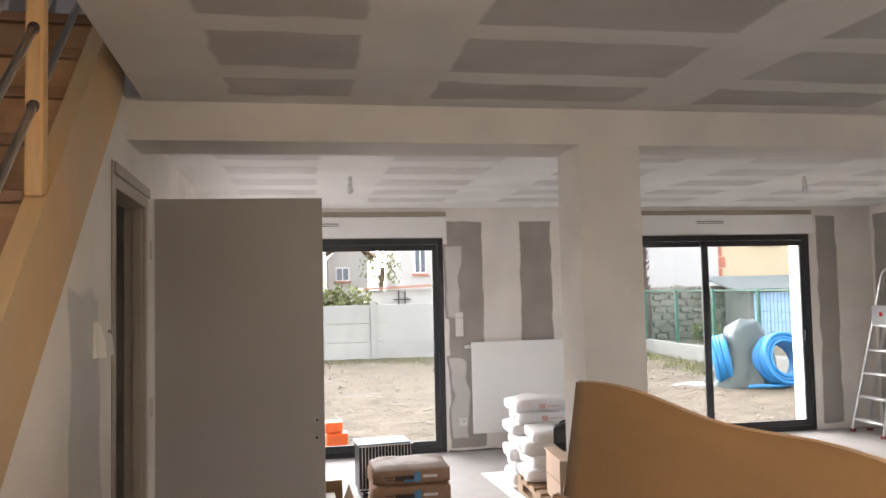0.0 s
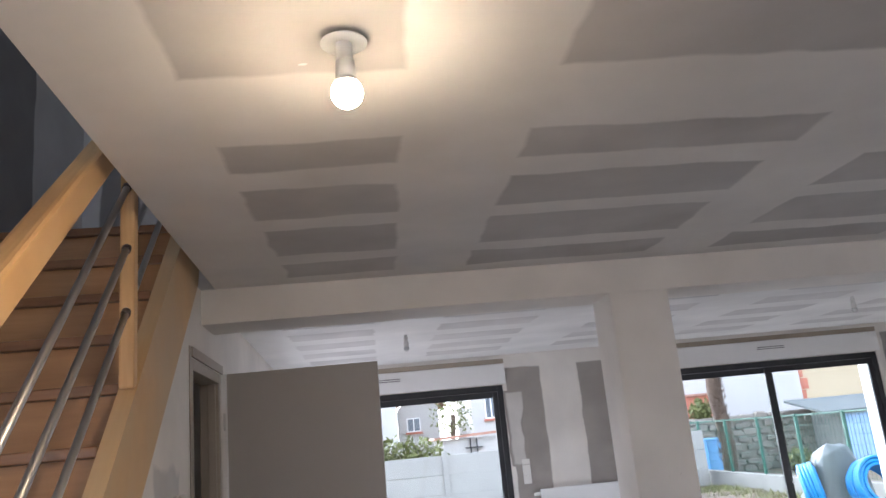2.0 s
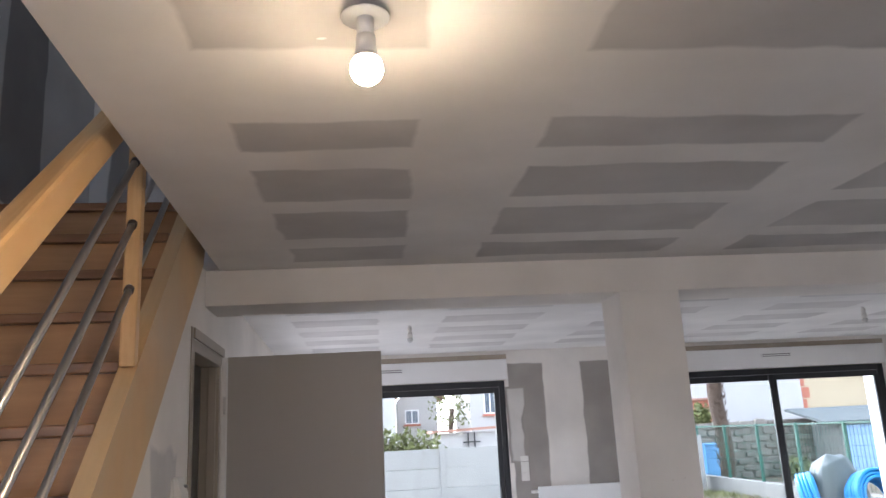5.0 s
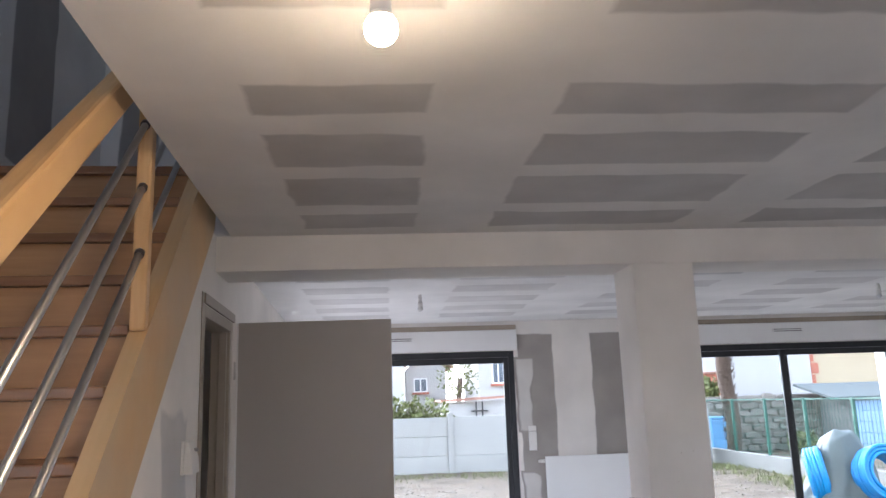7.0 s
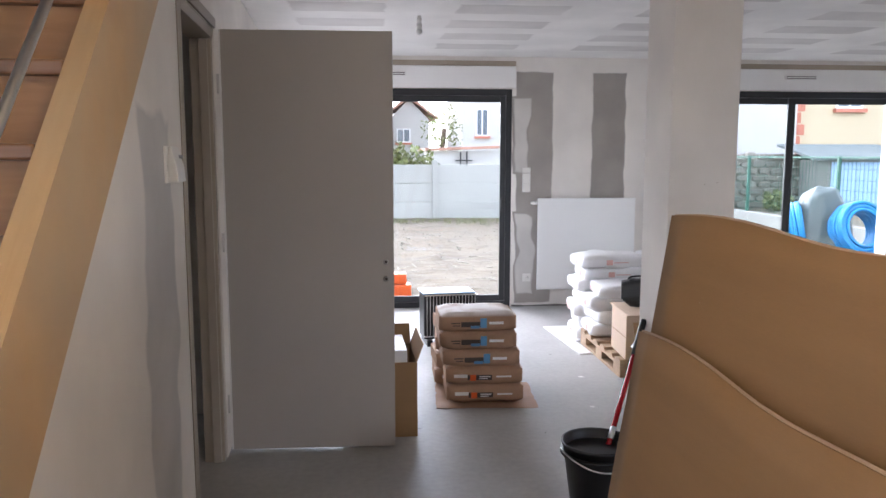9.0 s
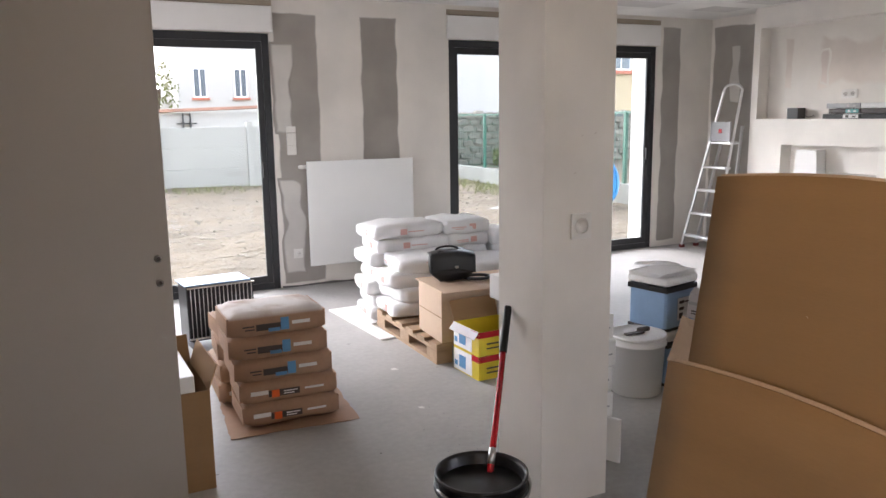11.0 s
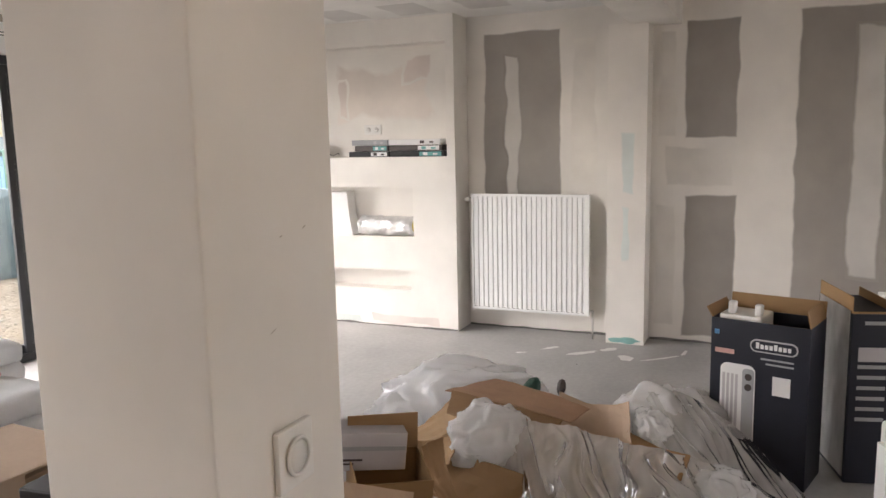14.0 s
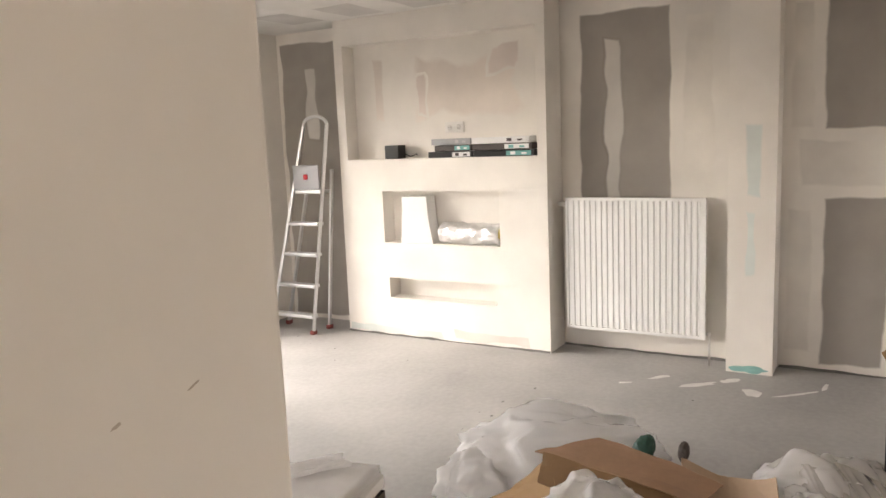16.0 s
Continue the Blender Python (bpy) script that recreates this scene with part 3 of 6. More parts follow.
for x0, x1 in ((0.36, 0.82), (1.19, 2.02), (2.37, 3.2), (3.57, 4.4), (4.77, 5.6), (5.97, 6.5)):
    fields += [(x0, x1, a, b) for a, b in ROWS]
fields = [f for f in fields if not (f[0] > 1 and f[2] == 0.82)] + [(x0, x1, 0.6, 1.15) for x0, x1 in ((1.19, 2.02), (2.37, 3.2), (3.57, 4.4))]
bare_patch(ceil1, (0, 0, H - 0.0008), (1, 0, 0), (0, 1, 0), [(a - 0.025, b + 0.04, c - 0.018, d + 0.018) for a, b, c, d in fields], 3, 0.008, 0.05, "ceiling")
fields = [(x0, x1, 3.72 + 0.55 * k, 4.08 + 0.55 * k) for k in range(6) for x0, x1 in ((0.1, 0.75), (1.15, 1.9), (2.35, 3.1), (3.55, 4.3), (4.75, 5.5), (5.9, 6.4))]
bare_patch(ceil2, (0, 0, H - 0.001), (1, 0, 0), (0, 1, 0), fields, 4, 0.008, 0.06, "ceiling2")

# stair wall with a doorway, askew
D0, D1, DZ = 2.93, 3.74, 2.04
F = -0.065
under = lambda y: 1.13 + 0.88 * (y - 1.67)
# Gap at y 4.98..6.82: unseen opening added for the garden-room fill lamp.
bm = joined([prism([(0.40, 0.0), (D0, 0), (D0, under(D0))], F - 0.1, F, SKEW),
             prism([(D0, DZ), (D1, DZ), (D1, H), (3.09, H), (D0, under(D0))], F - 0.1, F, SKEW),
             prism([(D1, 0), (4.98, 0), (4.98, H), (D1, H)], F - 0.1, F, SKEW), prism([(6.82, 0), (7.28, 0), (7.28, H), (6.82, H)], F - 0.1, F, SKEW),
             prism([(4.98, 0), (6.82, 0), (6.82, 0.85), (4.98, 0.85)], F - 0.1, F, SKEW), prism([(4.98, 1.85), (6.82, 1.85), (6.82, H), (4.98, H)], F - 0.1, F, SKEW)])
stairwall = structure("wall_stairs", bm, "plaster", "filled plasterboard wall under the stairs", "wall")
n1 = SKEW.to_3x3() @ Vector((0, 1, 0))
bare_patch(stairwall, SKEW @ Vector((F + 0.001, 0, 0)), n1, (0, 0, 1), [(2.28, 2.74, 0.02, 1.62), (1.3, 1.75, 0.02, 0.75)], 5, 0.03, 0.08, "soft_board")
# rooms behind: closet behind the doorway, stairwell and upper hall
closet = structure("wall_closet", boxes((-1.2, -1.1, 1.9, 4.5, 0, H), (-1.1, -0.25, 2.2, 2.3, 0, 1.3), (-1.1, -0.25, 4.4, 4.5, 0, H)), "plaster", "plain walls of a dark closet", "wall")
# Rear, left and upper-hall gaps are unseen openings added to let light in.
rear = structure("wall_rear", boxes((-1.2, -0.6, YB - 0.3, YB, 0, H), (-0.6, 4.6, YB - 0.3, YB, 0, H), (6.3, XR + 0.3, YB - 0.3, YB, 0, H), (4.6, 6.3, YB - 0.3, YB, 0, 1.5),
                                    (4.6, 6.3, YB - 0.3, YB, 2.25, H)), "plaster", "plain plasterboard wall", "wall")
left = structure("wall_left", boxes((-1.2, -1.1, YB, -2.9, 0, H), (-1.2, -1.1, -0.9, 1.9, 0, H), (-1.2, -1.1, -2.9, -0.9, 0, 0.9), (-1.2, -1.1, -2.9, -0.9, 2.26, H), (-1.2, -1.1, -0.6, 4.6, H + 0.21, 5.0)), "plaster", "plasterboard wall along the stairs", "wall")
stair_side = structure("wall_stairwell", boxes((-1.2, -1.1, -0.6, 4.6, H, H + 0.205)), "plaster", "stairwell wall", "wall")
hall = structure("wall_upper_hall", boxes((-1.1, 3.0, 4.5, 4.6, 2.61, 5.0), (3.0, 3.1, -0.6, 4.6, 2.61, 5.0), (-1.2, 0.6, -0.7, -0.6, H + 0.22, 5.0), (1.1, 3.0, -0.7, -0.6, H + 0.22, 5.0),
                                          (0.6, 1.1, -0.7, -0.6, H + 0.22, 4.2)), "plaster", "plasterboard walls of the upper hall", "wall")
bare_patch(hall, (0, 4.497, 0), (1, 0, 0), (0, 0, 1), [(-1.0, -0.72, 2.7, 4.9), (-0.45, -0.1, 2.7, 4.9), (0.1, 0.5, 2.7, 4.9), (0.8, 1.2, 2.7, 4.9)], 6)
bare_patch(left, (-1.097, 0, 0), (0, 1, 0), (0, 0, 1), [(0.2, 0.7, 2.8, 4.9), (1.0, 1.45, 2.8, 4.9), (1.75, 2.2, 2.8, 4.9), (2.5, 2.95, 2.8, 4.9), (3.3, 3.8, 2.8, 4.9)], 7)
roof = structure("ceiling_upper_hall", boxes((-1.2, 3.1, -0.7, 4.6, 5.0, 5.1)), "ceiling", "plain ceiling of the upper hall", "ceiling")

# ---- windows ----
def window(name, x0, x1, mull):
    """Sliding window in the garden wall: frame, two sashes with a pane each, shutter box above."""
    w = tagged(new(name), "anthracite aluminium sliding window with clear panes", "window", kind="structure")
    y0, y1, zt = YF + 0.004, YF + 0.074, WTOP - 0.004
    a, b = x0 + 0.003, x1 - 0.003
    part("window_frame", boxes((a, a + 0.055, y0, y1, 0.0, zt), (b - 0.055, b, y0, y1, 0.0, zt), (a + 0.055, b - 0.055, y0, y1, zt - 0.06, zt), (a + 0.055, b - 0.055, y0, y1, 0.0, 0.055), bevel=0.004), "black", w)
    for k, (s0, s1) in enumerate(((a + 0.057, mull + 0.05), (mull - 0.045, b - 0.057))):
        q0, q1 = (y0 + 0.006, y0 + 0.032) if k else (y0 + 0.036, y0 + 0.064)
        sw = 0.05
        s = part("sash", boxes((s0, s0 + sw, q0, q1, 0.057, zt - 0.062), (s1 - sw, s1, q0, q1, 0.057, zt - 0.062), (s0 + sw, s1 - sw, q0, q1, 0.057, 0.115), (s0 + sw, s1 - sw, q0, q1, zt - 0.12, zt - 0.062), bevel=0.003), "black", w)
        g = part("pane", boxes((s0 + sw, s1 - sw, q0 + 0.008, q1 - 0.008, 0.115, zt - 0.12)), "glass", s, "clear window pane")
        g.visible_shadow = False
    h = part("window_handle", boxes((b - 0.10, b - 0.082, y0 - 0.022, y0 + 0.004, 0.94, 1.06), bevel=0.004), "dark", w, "black pull handle")
    part("window_sill", boxes((x0, x1, YF + 0.08, YF + 0.36, -0.02, 0.02)), "concrete", w)
    return w


window("window_1", W1[0], W1[1], 0.66)
window("window_2", W2[0], W2[1], 4.755)


def shutter_box(x0, x1, vx):
    s = thing("shutter_box", (0, 0, 0), "white roller shutter casing above the window", "shutter box", "shutter boxes")
    part("casing", boxes((x0 - 0.02, x1 + 0.03, YF - 0.03, YF - 0.002, WTOP + 0.005, 2.295), bevel=0.004), "white", s)
    v = part("vent", boxes((vx - 0.16, vx + 0.16, YF - 0.042, YF - 0.0305, 2.20, 2.235), bevel=0.003), "white", s)
    bars("vent_slot", ((vx - 0.15, vx + 0.15, YF - 0.0445, YF - 0.0425, 2.205, 2.211), (vx - 0.15, vx + 0.15, YF - 0.0445, YF - 0.0425, 2.224, 2.230),), "ink", v)
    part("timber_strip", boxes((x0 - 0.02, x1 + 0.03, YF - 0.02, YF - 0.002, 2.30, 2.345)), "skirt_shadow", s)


shutter_box(W1[0], W1[1], 0.79)
shutter_box(W2[0], W2[1], 4.80)

# ---- door in the stair wall ----
ds = tagged(new("door_1"), "grey primed flush door standing wide open in a taupe steel frame", "door", kind="structure")
ds.matrix_basis = SKEW
fr = part("door_frame", boxes((F - 0.10, F + 0.003, D0, D0 + 0.05, 0, DZ), (F - 0.10, F - 0.006, D1 - 0.05, D1 - 0.001, 0, DZ), (F - 0.10, F + 0.003, D0 + 0.05, D1 - 0.05, DZ - 0.05, DZ),
                              (F - 0.06, F - 0.02, D0 + 0.05, D0 + 0.065, 0, DZ - 0.05), (F - 0.06, F - 0.02, D1 - 0.065, D1 - 0.05, 0, DZ - 0.05), bevel=0.004), "frame", ds)
part("casing", boxes((F + 0.002, F + 0.006, D0 - 0.04, D0 - 0.002, 0, DZ + 0.045), (F + 0.002, F + 0.012, D0, D1, DZ + 0.002, DZ + 0.045), bevel=0.0015), "frame", ds)
leaf = thing("door_leaf", pose(-0.085, 3.845, 0, 0, 0, -1.6), "flat grey primed door leaf standing open, no handle fitted", "door")
part("panel", boxes((0.012, 0.815, -0.04, 0.0, 0.012, 2.05), bevel=0.003), "door", leaf)
# White strip paints in the light that shows through the hinge-side gap.
part("edge_strip", boxes((0.004, 0.0115, -0.038, -0.002, 0.012, 2.05)), "white", leaf, "white strip standing in for the bright gap at the hinge side")
for z in (0.25, 1.05, 1.80):
    bm = bmesh.new()
    tube(bm, (-0.004, -0.046, z - 0.045), (-0.004, -0.046, z + 0.045), 0.008)
    part("hinge", bm, "steel", leaf, "steel barrel hinge", True)
for z, nm in ((0.95, "spindle_hole"), (0.865, "key_hole")):
    bm = bmesh.new()
    tube(bm, (0.775, -0.0425, z), (0.775, -0.0405, z), 0.013)
    h = part(nm, bm, "steel", leaf, "round steel-rimmed hole", True)
    bm = bmesh.new()
    tube(bm, (0.777, -0.0445, z), (0.777, -0.0427, z), 0.007)
    part("bore", bm, "ink", h)

# ---- staircase ----
RISE, GO = 0.1865, 0.195
nose = lambda i: 1.90 + (i - 9) * GO
top = lambda y: 1.465 + 0.956 * (y - 1.67)
st = thing("staircase", SKEW, "beech staircase with closed risers, steel rods and a thick handrail", "staircase")
XI, XO = -0.112, -0.066 + 0.008
part("stringer", prism([(0.12, 0.0), (0.42, 0.0), (3.10, under(3.10)), (3.18, 2.60), (2.86, 2.60), (0.12, top(0.14))], XI, XO), "wood_dusty", st, "broad beech stringer smeared with plaster")
part("inner_stringer", prism([(0.12, 0.0), (0.42, 0.0), (3.10, under(3.10)), (3.18, 2.60), (2.86, 2.60), (0.12, top(0.14))], -1.095, -1.06), "wood", st)
for i in range(1, 15):
    part("tread", boxes((-1.058, XI - 0.002, nose(i) - 0.02, nose(i) + GO + 0.03, i * RISE - 0.034, i * RISE), bevel=0.006), "tread", st)
    part("riser", boxes((-1.058, XI - 0.002, nose(i) + 0.008, nose(i) + 0.024, (i - 1) * RISE + 0.001, i * RISE - 0.035)), "riser", st)
for y, zt in ((0.17, 1.2), (2.065, 2.78)):
    part("newel_post" if y < 1 else "post", boxes((-0.108, -0.062, y - 0.024, y + 0.024, top(y) + 0.0 if y > 1 else 0.0, zt), bevel=0.008), "wood", st, "square beech post")
for z in (2.43, 2.225, 2.02):
    bm = bmesh.new()
    tube(bm, (-0.085, 0.2, z - 0.956 * 1.78), (-0.085, 2.75, z + 0.956 * 0.77), 0.0105, n=14)
    part("rod", bm, "steel", st, "brushed steel rod", True)
    for y in (2.036, 2.094):
        q = z + 0.956 * (y - 1.98)
        part("rod_collar", tube(bmesh.new(), (-0.085, y - 0.006, q - 0.006), (-0.085, y + 0.006, q + 0.006), 0.0145, n=14), "ink", st, "dark collar where the rod meets the post", True)
rail = lambda y: 1.985 + 0.835 * (y - 1.175)
bm = prism([(0.10, rail(0.10) - 0.055), (2.75, rail(2.75) - 0.055), (2.75, rail(2.75) + 0.062), (0.10, rail(0.10) + 0.062)], -0.118, -0.055)
bmesh.ops.recalc_face_normals(bm, faces=bm.faces)
soften(bm, 0.016, 3)
part("handrail", bm, "wood", st, "thick rounded beech handrail")
structure("floor_upper_hall", boxes((-1.1, 3.0, nose(14) + GO + 0.04, 4.5, 2.60, 2.62), (edge(0) + 0.02, 3.0, -0.6, nose(14) + GO, 2.60, 2.62)), "tread", "upper hall floor", "floor")


# ---- ceiling lights ----
def bulb_light(x, y, lit):
    b = thing("ceiling_bulb", (x, y, H - 0.002), "bare lit bulb in a socket under a round ceiling plate" if lit else "unlit bulb socket hanging from the ceiling", "light", "" if lit else "unlit sockets")
    bm = bmesh.new()
    if lit:
        part("ceiling_plate", lathe([(0.046, -0.013), (0.046, -0.010)], 32), "white", b, "white round ceiling plate", True)
    tube(bm, (0, 0, 0.0), (0, 0, -0.014), 0.012)
    tube(bm, (0, 0, -0.014), (0, 0, -0.05), 0.016)
    tube(bm, (0, 0, -0.05), (0, 0, -0.088), 0.018, 0.021)
    part("socket", bm, "socket", b, "plastic lamp socket", True)
    r = 0.031 if lit else 0.021
    zc = -0.117 if lit else -0.102
    prof = [(r * math.cos(a), zc + r * math.sin(a)) for a in [radians((38 if lit else 70) - 8 * k) for k in range(17 if lit else 20)]]
    if lit:
        part("bulb_collar", lathe([(0.0195, -0.0845), (0.022, -0.092), (0.0252, -0.0972)], 28), "socket", b, "pale bulb collar", True)
    if lit:
        part("bulb_neck", lathe(prof[:7], 28), "bulb_neck", b, "dimmer upper half of the bulb", True)
        prof = prof[6:]
    part("bulb", lathe(([] if lit else [(0.019, -0.084)]) + prof, 28), "bulb" if lit else "bulb_off", b, "glowing warm white bulb" if lit else "small clear bulb", True)


bulb_light(0.71, 0.995, True)
bulb_light(0.95, 5.26, False)
bulb_light(4.42, 5.18, False)


# ---- radiators ----
def radiator(m, w, ribbed, label):
    """Panel radiator: local x along the wall, y out of it, z up."""
    r = thing("radiator", m, label, "radiator", "radiators")
    z0, z1, d = 0.175, 1.06, 0.075
    if ribbed:
        bm, n = bmesh.new(), 23
        pts = []
        for k in range(n):
            a = 0.015 + (w - 0.03) * k / n
            s = (w - 0.03) / n
            pts += [(a, d), (a + s * 0.46, d), (a + s * 0.62, d - 0.007), (a + s * 0.84, d - 0.007)]
        pts += [(w - 0.015, d)]
        rows = [[bm.verts.new((x, y, z)) for x, y in pts] for z in (z0 + 0.02, z1 - 0.02)]
        for k in range(len(pts) - 1):
            bm.faces.new((rows[0][k], rows[0][k + 1], rows[1][k + 1], rows[1][k]))
        quad_box(bm, 0.0, w, d - 0.03, d - 0.0145, z0, z1)
        bars("rim", ((0.0, 0.014, d - 0.0144, d, z0, z1), (w - 0.014, w, d - 0.0144, d, z0, z1), (0.0145, w - 0.0145, d - 0.0143, d, z0, z0 + 0.0195), (0.0145, w - 0.0145, d - 0.0143, d, z1 - 0.0195, z1)), "radiator", r)
        part("front_panel", bm, "radiator", r, "finely ribbed panel")
    else:
        part("front_panel", boxes((0, w, d - 0.02, d, z0, z1), bevel=0.006), "radiator", r, "smooth flat panel")
    part("back_panel", boxes((0.01, w - 0.01, 0.02, 0.04, z0 + 0.01, z1 - 0.01), bevel=0.004), "radiator", r)
    part("top_grille", boxes(*[(0.01 + k * (w - 0.02) / 30, 0.01 + (k + 0.6) * (w - 0.02) / 30, 0.0405, d - 0.031, z1 - 0.012, z1 - 0.004) for k in range(30)]), "radiator", r)
    for x in (0.2, w - 0.2):
        part("bracket", boxes((x, x + 0.03, 0.0, 0.0195, z0 + 0.1, z1 - 0.1)), "radiator", r)
    bm = bmesh.new()
    tube(bm, (w + 0.001, 0.04, z1 - 0.045), (w + 0.05, 0.04, z1 - 0.045), 0.017)
    tube(bm, (w + 0.05, 0.04, z1 - 0.045), (w + 0.062, 0.04, z1 - 0.045), 0.013)
    part("valve", bm, "socket", r, "white radiator valve", True)
    bm = bmesh.new()
    tube(bm, (-0.025, 0.035, z0 + 0.03), (0.0, 0.035, z0 + 0.03), 0.011)
    tube(bm, (-0.02, 0.035, z0 + 0.03), (-0.02, 0.035, 0.0), 0.007)
    part("pipe", bm, "steel", r, "", True)


radiator(pose(3.165, YF - 0.004, 0, 0, 0, 180) @ pose(0, 0, 0), 0.96, False, "flat white panel radiator on the garden wall")
radiator(pose(6.605, 4.69, 0, 0, 0, 90) @ pose(-0.905, 0, 0), 0.905, True, "white ribbed panel radiator beside the chimney breast")


# ---- sacks ----
def sack_mesh(sx, sy, sz, seed, lump=0.012, square=0.75, taper=0.42):
    bm = bmesh.new()
    bmesh.ops.create_cube(bm, size=2)
    bmesh.ops.subdivide_edges(bm, edges=bm.edges, cuts=9, use_grid_fill=True)
    off = Vector((seed * 7.3, seed * 3.1, 0))
    for v in bm.verts:
        x, y, z = v.co
        e = max(abs(x), abs(y))
        thick = (1 - max(0, e - square) / (1 - square) * taper)
        rx = 1 - 0.05 * abs(z) ** 3 - 0.03 * abs(y) ** 6
        ry = 1 - 0.05 * abs(z) ** 3 - 0.03 * abs(x) ** 6
        p = Vector((x * sx / 2 * rx, y * sy / 2 * ry, z * sz / 2 * thick))
        n = noise.noise(p * 9 + off) * lump + (0.5 - abs(noise.noise(p * 17 + off))) * lump * 0.55 + noise.noise(p * 34 + off) * lump * 0.2
        p += Vector((x * 0.5, y * 0.5, z)) * n
        p.z += 0.5 * lump * noise.noise(Vector((p.x * 5, p.y * 5, seed)))
        v.co = p + Vector((0, 0, sz / 2))
    return bm


def kraft_sack(m, seed, style, group, dust=False):
    s = thing("cement_sack", m, "brown kraft paper sack, its top dusted with plaster" if dust else "brown kraft paper sack of powder with printed bands", "sack", group)
    part("sack_body", sack_mesh(0.46, 0.335, 0.118, seed, 0.007, 0.95, 0.30), "kraft_dusty" if dust else "kraft", s, "", True)
    y = -0.166
    part("side_band", boxes((-0.10, 0.045, y - 0.0045, y - 0.0005, 0.036, 0.066)), "ink", s, "dark printed block")
    if style:
        bars("side_mark", ((0.012, 0.05, y - 0.0075, y - 0.005, 0.03, 0.088), (-0.045, 0.008, y - 0.0075, y - 0.005, 0.028, 0.044),), "blue", s, "blue printed shapes")
        bars("label_bar", ((0.065, 0.15, y - 0.0035, y - 0.0008, 0.05, 0.066),), "paper", s, "pale printed bar")
        bars("text_line", ((-0.16, -0.108, y - 0.0035, y - 0.0008, 0.056, 0.062), (-0.15, -0.108, y - 0.0035, y - 0.0008, 0.042, 0.047)), "ink", s, "small dark print")
    else:
        bars("text_line", ((-0.03, 0.035, y - 0.0075, y - 0.005, 0.054, 0.059), (-0.03, 0.02, y - 0.0075, y - 0.005, 0.043, 0.047)), "paper", s, "small pale print")
        bars("side_mark", ((-0.085, -0.05, y - 0.0075, y - 0.005, 0.033, 0.068),), "orange", s, "orange printed square")
        bars("label_bar", ((0.07, 0.16, y - 0.0035, y - 0.0008, 0.05, 0.06), (-0.18, -0.1, y - 0.0035, y - 0.0008, 0.05, 0.07),), "paper", s, "pale printed bars")
    bars("folded_end", ((0.218, 0.228, -0.15, 0.15, 0.02, 0.10), (-0.228, -0.218, -0.15, 0.15, 0.02, 0.10),), "kraft", s)
    return s


rnd = random.Random(11)
for k in range(5):
    kraft_sack(pose(1.285 - 0.012 * k + rnd.uniform(-0.008, 0.008), 4.56 + 0.006 * k, 0.012 + 0.105 * k, 0, 0, -2 + rnd.uniform(-2.5, 2.5)), k + 1, k >= 2, "kraft sacks in the stack", k == 4)
for k in range(4):
    kraft_sack(pose(1.25 + rnd.uniform(-0.01, 0.01), 4.92, 0.012 + 0.105 * k, 0, 0, rnd.uniform(-4, 4)), k + 9, k % 2, "kraft sacks in the stack")
pl = thing("paper_sheet", (1.30, 4.58, 0.001, 0, 0, -4), "flat brown paper sheet under the sacks", "paper")
bm = bmesh.new()
bmesh.ops.create_grid(bm, x_segments=16, y_segments=12, size=0.5)
for v in bm.verts:
    v.co = Vector((v.co.x * 0.6, v.co.y * 0.5, 0.004 + 0.004 * noise.noise(v.co * 6)))
    if abs(v.co.x) > 0.29 or abs(v.co.y) > 0.24:
        v.co.xy *= 1 + 0.05 * noise.noise(v.co * 14)
bmesh.ops.solidify(bm, geom=bm.faces[:], thickness=0.002)
part("sheet", bm, "kraft", pl)


def white_sack(m, seed, size=(0.60, 0.38, 0.118)):
    s = thing("plaster_sack", m, "white paper sack of plaster with small red print", "sack", "white sacks on the pallet")
    part("sack_body", sack_mesh(*size, seed, 0.015, 0.90, 0.26), "paper", s, "", True)
    if seed % 3 == 0:
        part("side_print", boxes((-0.05, 0.0, -size[1] / 2 - 0.004, -size[1] / 2 + 0.001, 0.04, 0.07)), "redink", s, "small red print")
        return
    x = -size[0] / 2
    bars("print_mark", ((x - 0.004, x + 0.001, -0.07, -0.02, 0.035, 0.075), (x - 0.004, x + 0.001, 0.0, 0.12, 0.05, 0.056), (x - 0.004, x + 0.001, 0.0, 0.09, 0.038, 0.043),), "redink", s, "red print")
    y = -size[1] / 2
    bars("side_print", ((-0.08, -0.03, y - 0.004, y + 0.001, 0.035, 0.075), (-0.02, 0.10, y - 0.004, y + 0.001, 0.05, 0.056),), "redink", s, "red print")


PX, PY = 2.30, 4.92
z0, dz = 0.011, 0.094
for row, (yc, levels) in enumerate(((6.02, 7), (5.64, 4))):
    for k in range(levels):
        white_sack(pose(2.52 + (0.03 if k % 2 else -0.02) + rnd.uniform(-0.025, 0.025), yc + rnd.uniform(-0.015, 0.015), (0.123 if row else z0) + dz * k, 0, 0, rnd.uniform(-5, 5)), 20 + row * 9 + k, (0.54, 0.37, 0.104))
for k in range(7):
    white_sack(pose(2.98 + rnd.uniform(-0.02, 0.02), 6.05, z0 + dz * k, 0, 0, 90 + rnd.uniform(-5, 5)), 50 + k, (0.40, 0.37, 0.104))
for k in range(6):
    white_sack(pose(3.37, 5.98 + rnd.uniform(-0.02, 0.02), z0 + dz * k, 0, 0, 90 + rnd.uniform(-5, 5)), 60 + k, (0.40, 0.37, 0.104))
for k in range(3):
    white_sack(pose(3.12, 5.60, 0.123 + 0.108 * k, 0, 0, rnd.uniform(-6, 6)), 70 + k, (0.62, 0.42, 0.12))


